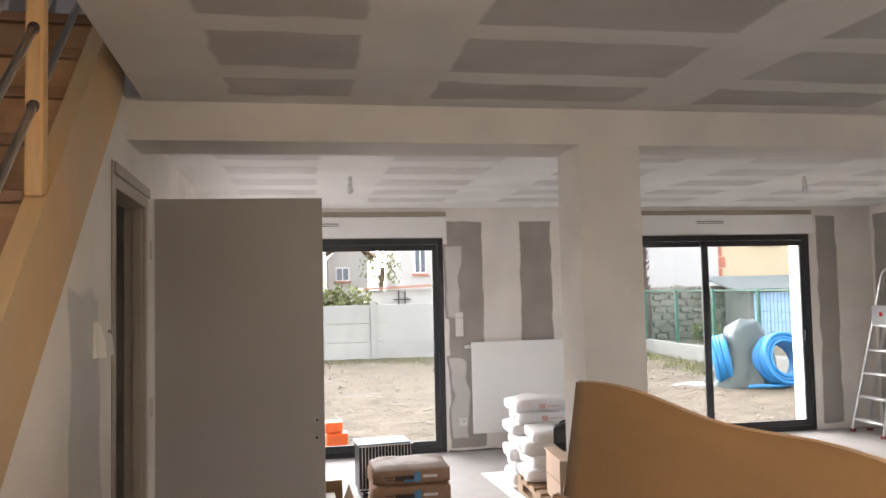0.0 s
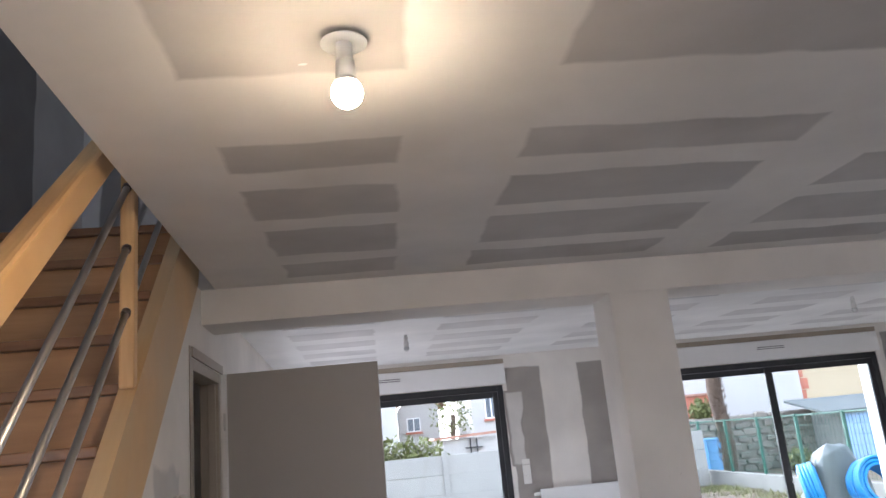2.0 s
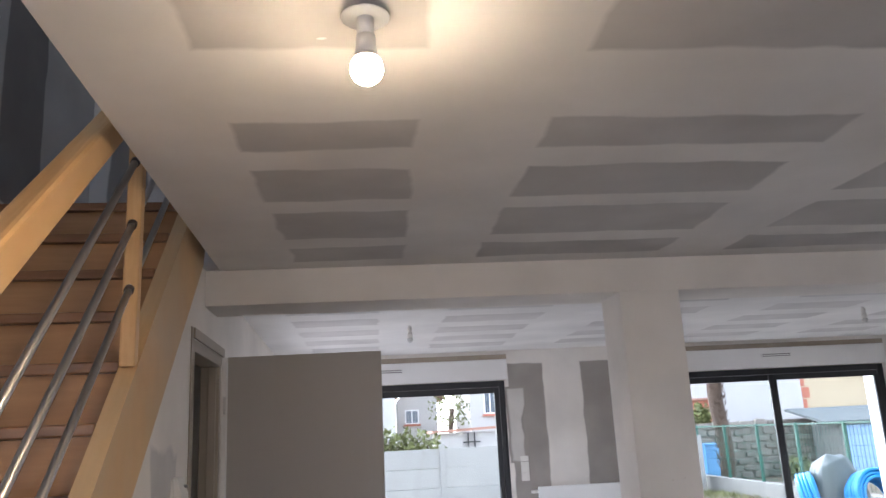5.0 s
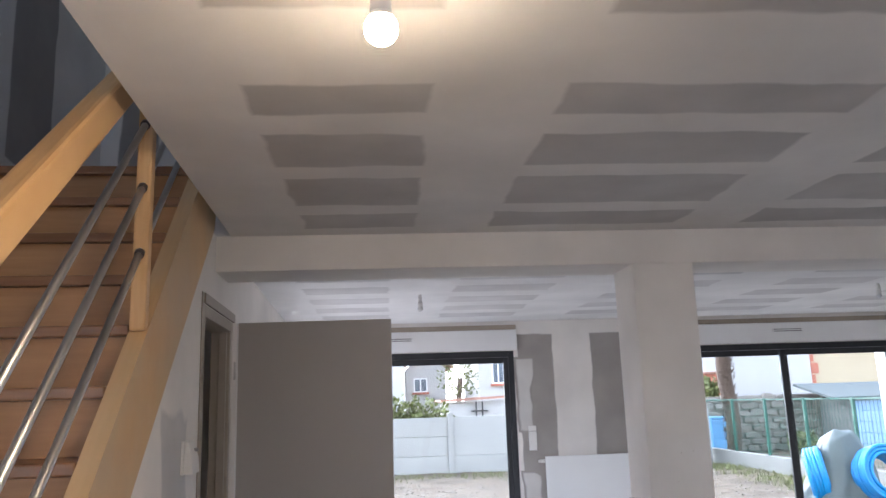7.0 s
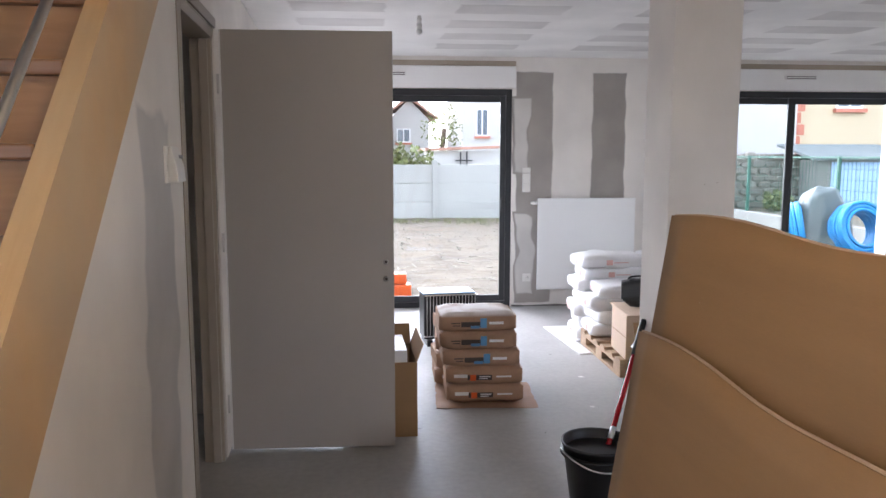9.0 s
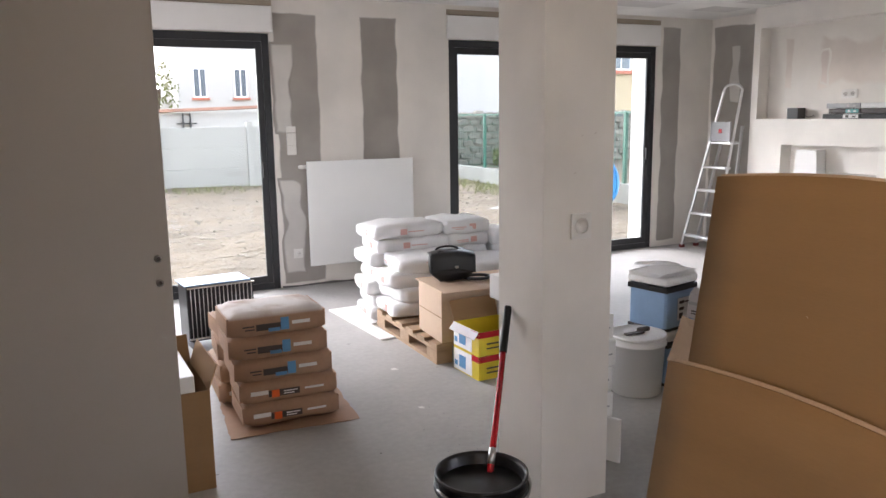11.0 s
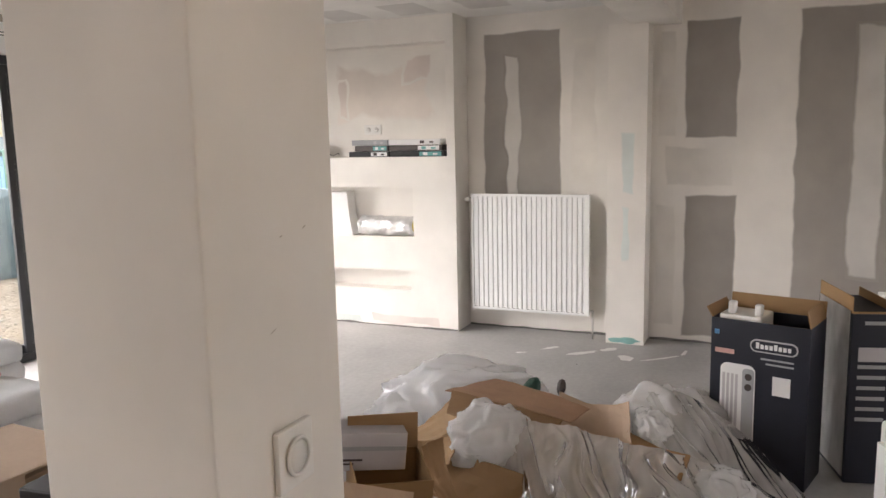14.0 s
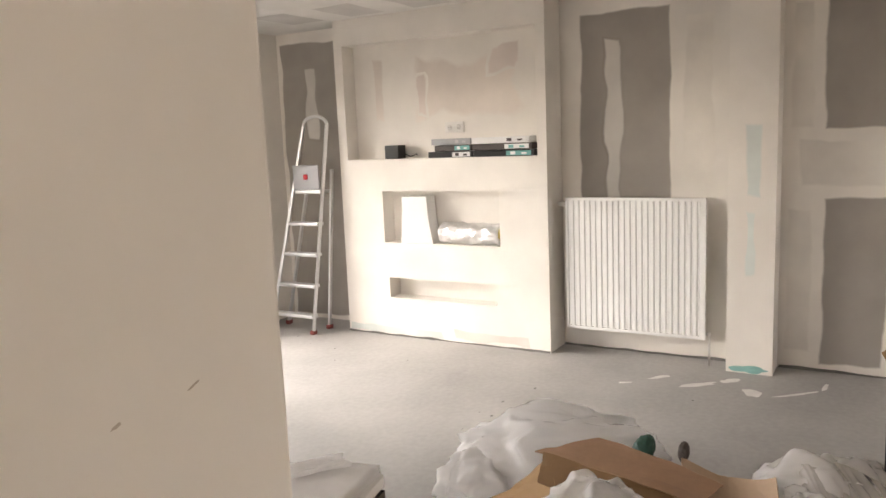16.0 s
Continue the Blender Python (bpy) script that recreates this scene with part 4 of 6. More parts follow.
def pallet(m, lx, ly):
    p = thing("pallet", m, "rough pine pallet under the sacks", "pallet")
    for k in range(6):
        y = k * (ly - 0.1) / 5
        part("top_board", boxes((0, lx, y, y + 0.1, 0.1, 0.121), bevel=0.002), "pallet", p)
    for x in (0, lx / 2 - 0.05, lx - 0.1):
        part("bearer", boxes((x, x + 0.1, 0, ly, 0.078, 0.099)), "pallet", p)
        for y in (0, ly / 2 - 0.07, ly - 0.14):
            part("block", boxes((x, x + 0.1, y, y + 0.14, 0.0205, 0.077), bevel=0.003), "pallet", p)
        part("foot_board", boxes((x, x + 0.1, 0, ly, 0, 0.02)), "pallet", p)


pallet(pose(2.25, 4.86, 0), 1.25, 0.95)
mt = thing("white_board", (2.14, 5.52, 0, 0, 0, 4), "thin white board lying on the floor beside the pallet", "board")
part("sheet", boxes((0.0, 0.10, -0.06, 0.32, 0.001, 0.009), (0.0, 1.40, 0.32, 0.85, 0.001, 0.009)), "white", mt)


# ---- cartons ----
def carton(name, m, sx, sy, sz, label, mat_out="card", flaps=(), group="", mat_in="card_in"):
    """An open carton: four walls, a bottom, and flaps (side, length, angle from upright outwards)."""
    c = thing(name, m, label, "box", group)
    t = 0.005
    part("wall_front", boxes((0, sx, 0, t, 0, sz)), mat_out, c)
    part("wall_back", boxes((0, sx, sy - t, sy, 0, sz)), mat_out, c)
    part("wall_side", boxes((0, t, t, sy - t, 0, sz)), mat_out, c)
    part("wall_side", boxes((sx - t, sx, t, sy - t, 0, sz)), mat_out, c)
    part("bottom", boxes((t, sx - t, t, sy - t, 0.001, t)), mat_in, c)
    for side, ln, ang in flaps:
        if side in "fb":
            bm = boxes((0.002, sx - 0.002, -t / 2, t / 2, 0, ln))
            rot = pose(0, 0, 0, ang if side == "f" else -ang)
            at = pose(0, t / 2 if side == "f" else sy - t / 2, sz + 0.001)
        else:
            bm = boxes((-t / 2, t / 2, 0.002, sy - 0.002, 0, ln))
            rot = pose(0, 0, 0, 0, -ang if side == "l" else ang)
            at = pose(t / 2 if side == "l" else sx - t / 2, 0, sz + 0.001)
        bm.transform(at @ rot)
        part("flap", bm, mat_out, c)
    return c


big = thing("carton", (2.285, 4.86, 0.122, 0, 0, -3), "closed plain cardboard carton on the pallet", "box")
part("carton_body", boxes((0, 0.52, 0, 0.36, 0, 0.30), bevel=0.004), "card_pale", big)
part("carton_top", boxes((-0.005, 0.75, -0.06, 0.40, 0.302, 0.312), bevel=0.003), "card_pale", big, "loose cardboard sheet lid")
part("seam", boxes((-0.002, 0.0, 0.0, 0.36, 0.148, 0.152)), "card_in", big)

for z, fl in ((0.0, ()), (0.137, (("r", 0.11, -8), ("b", 0.12, 25), ("l", 0.05, 140)))):
    yb = carton("printed_carton", pose(2.33, 4.50, z, 0, 0, 3), 0.30, 0.27, 0.135, "yellow and white printed carton stacked beside the pallet", "yellow", fl, "printed cartons", "card_in")
    part("picture_panel", boxes((-0.004, -0.0005, 0.07, 0.262, 0.008, 0.127)), "paper", yb, "white picture panel")
    bars("picture", ((-0.006, -0.0043, 0.13, 0.20, 0.03, 0.10), (-0.006, -0.0043, 0.22, 0.25, 0.03, 0.06),), "blue", yb, "blue printed picture")
    for ch in yb.children:
        if ch.name.startswith("flap"):
            ch.data.materials[0] = M["parcel" if ch.name == "flap" or abs(ch.bound_box[0][0] - ch.bound_box[6][0]) < 0.1 else "card"]
    part("red_band", boxes((0.0, 0.30, -0.004, -0.0005, 0.10, 0.134), (-0.004, -0.0006, 0.0, 0.069, 0.10, 0.134)), "red", yb, "red printed band")
    bars("text_bar", ((0.05, 0.2, -0.004, -0.0005, 0.06, 0.068), (0.05, 0.16, -0.004, -0.0005, 0.035, 0.042),), "ink", yb)

# handbag
hb = thing("handbag", (2.47, 5.10, 0.437, 0, 0, -18), "black leather handbag with a flap and metal clasp", "bag")
bm = sack_mesh(0.26, 0.15, 0.185, 81, 0.014, 0.55, 0.5)
part("bag_body", bm, "dark", hb, "", True)
bm = bmesh.new()
bmesh.ops.create_grid(bm, x_segments=14, y_segments=10, size=0.5)
for v in bm.verts:
    a = (v.co.y + 0.5) * 2.0
    v.co = Vector((v.co.x * 0.275, 0.06 - a * 0.12 if a < 1.1 else -0.074 - 0.01 * (a - 1.1), 0.188 - 0.02 * (2 * v.co.x) ** 2 - 0.012 * abs(a - 0.5) if a < 1.1 else 0.178 - 0.02 * (2 * v.co.x) ** 2 - (a - 1.1) * 0.11))
bmesh.ops.solidify(bm, geom=bm.faces[:], thickness=0.006)
part("flap", bm, "dark", hb, "", True)
part("clasp", boxes((0.01, 0.032, -0.095, -0.085, 0.085, 0.10), bevel=0.003), "steel", hb, "metal clasp")
bm = sweep(bmesh.new(), [(0.07 * math.cos(a) - 0.02, 0.02, 0.180 + 0.022 * math.sin(a)) for a in [math.pi * k / 14 for k in range(15)]], 0.006)
part("handle", bm, "dark", hb, "thin leather handle", True)
bm = sweep(bmesh.new(), [(0.16 + 0.08 * math.cos(a), -0.01 + 0.06 * math.sin(a), 0.012) for a in [math.tau * k / 20 for k in range(20)]], 0.010, closed=True)
part("strap", bm, "dark", hb, "coiled shoulder strap", True)

# stack of white packs behind the pillar, with a dark box on top
for k in range(6):
    w = thing("white_pack", (2.17 + rnd.uniform(-0.03, 0.03), 3.56 + rnd.uniform(-0.015, 0.015), 0.117 * k + 0.001, 0, 0, rnd.uniform(-3, 3)), "long white wrapped pack stacked behind the pillar", "pack", "white packs")
    part("pack", boxes((0, 0.28, 0, 0.5, 0, 0.113), bevel=0.008), "white", w)
    part("seam", boxes((0.02, 0.26, -0.002, -0.0003, 0.05, 0.056)), "grey", w)
db = thing("small_box", (2.19, 3.85, 0.704, 0, 0, 6), "small dark printed box on the white packs", "box")
part("box_body", boxes((0, 0.2, 0, 0.14, 0, 0.075), bevel=0.003), "dark", db)
bars("print", ((-0.003, -0.0005, 0.02, 0.12, 0.02, 0.05),), "redink", db)

# wire crate and floor heater behind the sacks
cr = thing("wire_heater", (1.02, 5.80, 0, 0, 0, 6), "black wire-fronted heater with blue film on top", "heater")
part("housing", boxes((0, 0.42, 0.03, 0.26, 0.05, 0.40), bevel=0.012), "dark", cr)
bars("foot", ((0.02, 0.06, 0, 0.27, 0, 0.049), (0.36, 0.40, 0, 0.27, 0, 0.049),), "dark", cr)
for k in range(16):
    bm = tube(bmesh.new(), (0.02 + k * 0.0253, 0.012, 0.08), (0.02 + k * 0.0253, 0.012, 0.39), 0.0028, n=6)
    part("wire", bm, "steel", cr, "", True)
bars("rim", ((0.0, 0.42, 0.006, 0.018, 0.392, 0.40), (0.0, 0.42, 0.006, 0.018, 0.07, 0.078)), "steel", cr)
part("film_sheet", boxes((-0.01, 0.40, 0.02, 0.28, 0.402, 0.412), bevel=0.003), "pale_blue", cr, "pale blue film")

# tall carton behind the door leaf, with foam inside
tc = carton("carton", pose(0.50, 3.92, 0, 0, 0, 2), 0.35, 0.40, 0.40, "open yellowish cardboard carton behind the door", "yellow", (("r", 0.10, 20), ("b", 0.12, 30)))
for ch in tc.children:
    if ch.name.startswith(("wall", "flap")):
        ch.data.materials[0] = M["card"]
part("foam_insert", boxes((0.01, 0.3, 0.02, 0.38, 0.01, 0.46), bevel=0.006), "white", tc, "white foam insert")

# black bucket with a squeegee leaning on the pillar
bk = thing("bucket", (1.55, 3.06, 0), "black rubber builder's bucket with wire handle", "bucket")
bm = lathe([(0.105, 0.0), (0.108, 0.003), (0.145, 0.275), (0.152, 0.279), (0.152, 0.290), (0.146, 0.291), (0.138, 0.28), (0.101, 0.012)], 36)
part("bucket_body", bm, "dark", bk, "", True)
part("rib", lathe([(0.147, 0.235), (0.155, 0.238), (0.155, 0.247), (0.148, 0.25)], 36), "dark", bk, "", True)
bm = sweep(bmesh.new(), [(0.158 * math.cos(a), 0.158 * math.sin(a), 0.262 - 0.05 * math.sin(a) ** 2 * (1 if math.sin(a) < 0 else -0.4)) for a in [math.pi + math.pi * k / 24 for k in range(25)]], 0.0035)
part("handle", bm, "steel", bk, "wire handle", True)
sq = thing("squeegee", (1.49, 2.965, 0.014), "red squeegee pole with black grip standing in the bucket", "squeegee")
a, b = Vector((0, 0, 0.0)), Vector((0.375, 0.455, 0.70))
at = lambda k: a.lerp(b, k)
part("pole", tube(bmesh.new(), at(0.05), at(0.80), 0.0115), "red", sq, "red lacquered pole", True)
part("ferrule", tube(bmesh.new(), at(0.36), at(0.42), 0.0128), "alu", sq, "bare metal ferrule", True)
part("grip", sweep(bmesh.new(), [at(0.80), at(0.84), at(0.97), at(0.99), at(1.0)], 0.0145, 12), "dark", sq, "black foam grip", True)
part("blade", boxes((-0.06, 0.06, -0.02, 0.02, 0.0, 0.03), bevel=0.004), "dark", sq)


def crease(p, f):
    """Zero along the edges of random cells, rising towards their middles: the facets of crushed film."""
    d = noise.voronoi(p * f)[0]
    return d[1] - d[0]


def board(corners, bend, seed, t=0.005):
    """A torn piece of cardboard spanned between four corners, slightly bent, with a ragged rim."""
    a, b, c, d = (Vector(p) for p in corners)
    n = (b - a).cross(d - a).normalized()
    bm = bmesh.new()
    rows = []
    for i in range(11):
        row = []
        for j in range(7):
            x, y = i / 10, j / 6
            p = a.lerp(b, x).lerp(d.lerp(c, x), y) + n * (bend * math.sin(math.pi * x) + 0.006 * noise.noise(Vector((x * 4, y * 4, seed))))
            if i in (0, 10) or j in (0, 6):
                p += Vector((noise.noise(p * 30), noise.noise(p * 31 + n), 0)) * 0.007
            row.append(bm.verts.new(p))
        rows.append(row)
    for p, q in zip(rows, rows[1:]):
        for j in range(6):
            bm.faces.new((p[j], p[j + 1], q[j + 1], q[j]))
    bmesh.ops.recalc_face_normals(bm, faces=bm.faces)
    bmesh.ops.solidify(bm, geom=bm.faces[:], thickness=t)
    return bm


# ---- buckets and boxes by the heap ----
def paint_bucket(name, m, r0, r1, h, label, band=None):
    p = thing(name, m, label, "bucket", "paint buckets")
    part("bucket_body", lathe([(r0 - 0.004, 0), (r0, 0.004), (r1 * 0.985, h * 0.86), (r1 + 0.006, h * 0.865), (r1 + 0.006, h * 0.90), (r1, h * 0.905), (r1, h), (r1 - 0.006, h), (r1 - 0.009, h - 0.01), (r0 - 0.006, 0.012)], 40), "white", p, "white plastic bucket", True)
    return p


b1 = paint_bucket("paint_bucket", pose(2.985, 4.0, 0), 0.125, 0.142, 0.30, "white plastic paint bucket with tools on its lid")
part("lid", lathe([(0.143, 0.296), (0.149, 0.298), (0.149, 0.310), (0.138, 0.312), (0.132, 0.306), (0.01, 0.306)], 40), "white", b1, "", True)
part("trowel", boxes((-0.08, 0.03, -0.02, 0.01, 0.307, 0.315), (0.02, 0.09, 0.01, 0.03, 0.307, 0.325)), "ink", b1, "dark hand tools")
b2 = paint_bucket("paint_bucket", pose(3.145, 3.575, 0), 0.120, 0.138, 0.27, "open white plastic bucket with a printed label")
bm = bmesh.new()
lay = []
for z in (0.07, 0.18):
    lay.append([bm.verts.new(((0.128 + z * 0.05) * math.cos(a), (0.128 + z * 0.05) * math.sin(a), z)) for a in [radians(-122 + 4 * k) for k in range(14)]])
for k in range(13):
    bm.faces.new((lay[0][k], lay[0][k + 1], lay[1][k + 1], lay[1][k]))
bmesh.ops.solidify(bm, geom=bm.faces[:], thickness=0.002)
lb = part("label", bm, "paper", b2, "grey and white label", True)
bm = bmesh.new()
lay = [[bm.verts.new(((0.1305 + z * 0.05) * math.cos(a), (0.1305 + z * 0.05) * math.sin(a), z)) for a in [radians(-117 + 4 * k) for k in range(11)]] for z in (0.10, 0.165)]
for k in range(10):
    bm.faces.new((lay[0][k], lay[0][k + 1], lay[1][k + 1], lay[1][k]))
bmesh.ops.solidify(bm, geom=bm.faces[:], thickness=0.001)
part("label_picture", bm, "grey", lb, "grey printed picture", True)
part("clip", boxes((0.02, 0.05, -0.150, -0.132, 0.2335, 0.243)), "yellow", b2, "yellow clip")
part("lever", boxes((0.03, 0.11, -0.148, -0.13, 0.222, 0.232), bevel=0.002), "dark", b2, "black lever on the rim")


def square_bucket(m, papers):
    p = thing("plaster_tub", m, "pale blue square tub with a black band and white lid", "tub", "blue tubs")
    part("tub_body", boxes((-0.13, 0.13, -0.12, 0.12, 0.0, 0.235), bevel=0.03, seg=3), "pale_blue", p)
    part("black_band", boxes((-0.134, 0.134, -0.124, 0.124, 0.205, 0.24), bevel=0.03, seg=3), "dark", p)
    part("base_band", boxes((-0.132, 0.132, -0.122, 0.122, 0.0, 0.018), bevel=0.008), "dark", p)
    part("lid", boxes((-0.138, 0.138, -0.128, 0.128, 0.242, 0.29), bevel=0.02, seg=3), "white", p, "white lid")
    part("label", boxes((-0.03, 0.09, -0.1235, -0.1205, 0.05, 0.17)), "paper", p, "white label")
    bars("label_print", ((-0.02, 0.02, -0.126, -0.1238, 0.14, 0.155), (-0.02, 0.02, -0.126, -0.1238, 0.105, 0.12), (0.03, 0.08, -0.126, -0.1238, 0.142, 0.15), (-0.02, 0.01, -0.126, -0.1238, 0.06, 0.09),), "ink", p)
    return p


square_bucket(pose(3.25, 4.10, 0, 0, 0, 12), False)
square_bucket(pose(3.24, 4.11, 0.292, 0, 0, 12), True)
pp = thing("papers", (3.24, 4.10, 0.584, 0, 0, 12), "loose bluish white papers lying on the tub", "papers")
for k in range(3):
    bm = bmesh.new()
    bmesh.ops.create_grid(bm, x_segments=8, y_segments=8, size=0.5)
    bm.transform(pose(0.006 * k - 0.03, 0.0, 0.004 + 0.006 * k, 0, 0, 4 * k - 6))
    for v in bm.verts:
        v.co = Vector((v.co.x * 0.29 - 0.01, v.co.y * 0.22, v.co.z + 0.005 * noise.noise(v.co * 5)))
    bmesh.ops.solidify(bm, geom=bm.faces[:], thickness=0.0015)
    part("sheet", bm, "paper", pp, "", True)
cx = carton("carton", pose(3.13, 3.77, 0.20, 5, 3, -52), 0.25, 0.24, 0.20, "open brown carton tipped over the bucket", "card", (("b", 0.12, 10),))
for seed, cs, bend, m in ((31, ((3.057, 3.766, 0.445), (3.163, 3.573, 0.392), (3.057, 3.531, 0.234), (2.942, 3.729, 0.246)), 0.006, "card_pale"), (32, ((3.38, 3.652, 0.445), (3.345, 3.532, 0.237), (3.413, 3.516, 0.235), (3.465, 3.606, 0.456)), -0.03, "card")):
    bm = board(cs, bend, seed)
    bm.transform(cx.matrix_basis.inverted())
    part("flap", bm, m, cx, "large flap hanging open")
part("print_mark", sweep(bmesh.new(), [(0.15 + 0.05 * k / 8, -0.002, 0.10 - 0.018 * math.sin(math.pi * k / 8)) for k in range(9)], 0.004, 6), "ink", cx, "dark printed curve")
gb = thing("parcel_box", (3.215, 3.90, 0.385, 0, 6, -52), "grey and white printed carton in the open box", "box")
part("box_body", boxes((0, 0.25, 0, 0.15, 0, 0.13), bevel=0.003), "parcel", gb)
part("stripe", boxes((-0.002, 0.245, -0.003, -0.0005, 0.07, 0.085)), "grey", gb)
bars("print", ((0.02, 0.10, -0.003, -0.0005, 0.035, 0.042), (0.02, 0.07, -0.003, -0.0005, 0.022, 0.028),), "ink", gb)


# ---- heap of film and cardboard ----
def ridged(p, f):
    return 1 - abs(noise.noise(p * f))


def draped(seed, cx0, cy0, rx, ry, h, rot, crease=0.10, lift=0.0, res=105):
    """A crumpled sheet over a mound."""
    bm = bmesh.new()
    bmesh.ops.create_grid(bm, x_segments=res, y_segments=res, size=1)
    o = Vector((seed * 5.7, seed * 2.3, 0))
    for v in bm.verts:
        x, y = v.co.xy
        r = math.hypot(x, y)
        k = max(0.0, 1 - r ** 2.2)
        wob = 1 + 0.22 * noise.noise(Vector((math.cos(math.atan2(y, x)) * 1.3, math.sin(math.atan2(y, x)) * 1.3, seed)))
        p = Vector((x, y, 0))
        warp = Vector((noise.noise(p * 1.3 + o), noise.noise(p * 1.3 - o), 0)) * 0.55
        z = h * k ** 0.75 * (0.72 + 0.5 * noise.noise(p * 1.5 + o))
        z += crease * h * 3.0 * (ridged(Vector((p.x * 0.45, p.y * 1.5, 0)) + warp + o, 1.7) ** 2 - 0.5) * min(1, k * 2.5)
        z += crease * h * 1.3 * (ridged(Vector((p.x * 1.3, p.y * 0.6, 0)) + warp * 1.4 + o * 2, 2.6) ** 2 - 0.5) * min(1, k * 3)
        z += crease * h * 0.75 * (ridged(p + warp * 2 + o, 5.5) ** 2 - 0.5) * min(1, k * 4)
        z += crease * h * 0.35 * (ridged(Vector((p.x, p.y * 1.8, 0)) + warp * 2 - o, 9.0) ** 2 - 0.5) * min(1, k * 4)
        z = h * math.tanh(z / h * 1.05)
        v.co = Vector((x * rx * wob, y * ry * wob, max(0.006, z) + lift))
    bmesh.ops.delete(bm, geom=[f for f in bm.faces if f.calc_center_median().z <= lift + 0.0065 and f.calc_center_median().length > 0.2], context="FACES")
    bm.transform(pose(cx0, cy0, 0, 0, 0, rot))
    return bm


def crumpled_ball(r, seed, squash=(1, 1, 1)):
    bm = bmesh.new()
    bmesh.ops.create_icosphere(bm, subdivisions=4, radius=1)
    for v in bm.verts:
        n = v.co.normalized()
        k = 0.75 + 0.35 * ridged(n + Vector((seed, 0, 0)), 2.2) + 0.16 * ridged(n + Vector((0, seed, 0)), 5) - 0.3
        v.co = Vector((n.x * squash[0], n.y * squash[1], n.z * squash[2])) * r * k
    return bm


def along(pts, k):
    """A smooth curve through a few points, k from 0 to 1."""
    q = [Vector(p) for p in pts]
    x = min(k * (len(q) - 1), len(q) - 1.0001)
    i, f = int(x), x - int(x)
    a, b, c, d = q[max(0, i - 1)], q[i], q[i + 1], q[min(len(q) - 1, i + 2)]
    return 0.5 * (2 * b + (c - a) * f + (2 * a - 5 * b + 4 * c - d) * f * f + (3 * b - a - 3 * c + d) * f ** 3)


def film_drape(ridge, hem, seed, folds=0.075, belly=0.02, nu=130, nv=60):
    """A sheet of film that hangs from a ridge to a hem in long folds with crushed facets."""
    bm, o = bmesh.new(), Vector((seed * 3.7, seed * 1.9, seed))
    rows = []
    for j in range(nv + 1):
        v, row = j / nv, []
        for i in range(nu + 1):
            k = i / nu
            a, b = along(ridge, k), along(hem, k)
            p = a.lerp(b, v)
            p.z = b.z + (a.z - b.z) * (1 - v) ** 1.25 + belly * math.sin(math.pi * v) * (0.6 + 0.5 * noise.noise(Vector((k * 3, seed, 0))))
            out = (b - a).normalized() * 0.55 + Vector((0, 0, 0.8))
            w = k * 9 + 0.8 * noise.noise(Vector((k * 5, v * 2.2, seed)))
            big = ridged(Vector((w * 0.5, v * 0.55, seed)), 1.0) ** 6 + 0.6 * ridged(Vector((w * 1.3, v * 0.9, seed + 9)), 1.0) ** 6
            n = folds * (big - 0.45) * (0.45 + 0.75 * v) - 0.024 * (min(0.5, crease(p + o, 4.0)) - 0.2) - 0.006 * (min(0.4, crease(p - o, 11)) - 0.2)
            p += out * n
            p.xy += Vector((noise.noise(p * 6 + o), noise.noise(p * 6 - o))) * 0.03 * v
            p.z = max(0.004, p.z)
            row.append(bm.verts.new(p))
        rows.append(row)
    for a, b in zip(rows, rows[1:]):
        for i in range(nu):
            bm.faces.new((a[i], a[i + 1], b[i + 1], b[i]))
    return bm


def film_bag(centre, size, turn, seed, floor_z=0.0):
    """A crushed bag of film, flattened where it lies."""
    bm = bmesh.new()
    bmesh.ops.create_icosphere(bm, subdivisions=5, radius=1)
    o, m = Vector((seed, seed * 0.7, 0)), pose(*centre, 0, 0, turn)
    for v in bm.verts:
        n = v.co.normalized()
        w = n + Vector((noise.noise(n * 2 + o), noise.noise(n * 2 - o), 0)) * 0.3
        pleat = ridged(Vector((w.x * 2.6, w.y * 2.6, w.z * 0.7)) + o, 0.75) ** 3 + 0.5 * ridged(Vector((w.x * 0.8, w.y * 2.2, w.z * 2)) - o, 1.1) ** 3
        k = 0.84 + 0.15 * (pleat - 0.6) - 0.20 * min(0.6, crease(w + o, 1.3)) - 0.06 * min(0.5, crease(w - o, 3.4)) + 0.16 * noise.noise(n * 1.3 + o)
        v.co = m @ Vector((n.x * size[0] * k, n.y * size[1] * k, n.z * size[2] * k))
        v.co.z = max(floor_z + 0.003, v.co.z)
    return bm


hp = thing("waste_heap", (0, 0, 0), "heap of crumpled clear plastic film and torn cardboard", "rubbish heap")
# layers of flattened cartons at the bottom
for k, (x0, x1, y0, y1, z, tilt, rz) in enumerate(((-0.33, 0.30, -0.40, 0.30, 0.012, 0, -14), (-0.30, 0.30, -0.42, 0.26, 0.045, 1, -20), (-0.27, 0.28, -0.38, 0.26, 0.085, -2, -11),
                                                  (-0.25, 0.26, -0.40, 0.24, 0.13, 2, -17), (-0.22, 0.26, -0.36, 0.20, 0.175, -1, -9), (-0.18, 0.22, -0.30, 0.16, 0.22, 3, -22))):
    m = pose(4.12, 3.48, z, tilt, 2 - k, rz)
    part("flattened_carton", board([m @ Vector(p) for p in ((x0, y0, 0), (x1, y0, 0), (x1, y1, 0), (x0, y1, 0))], 0.012, k, 0.012), ("card", "card_in", "card", "card_pale", "card_in", "card")[k], hp, "flattened brown carton")
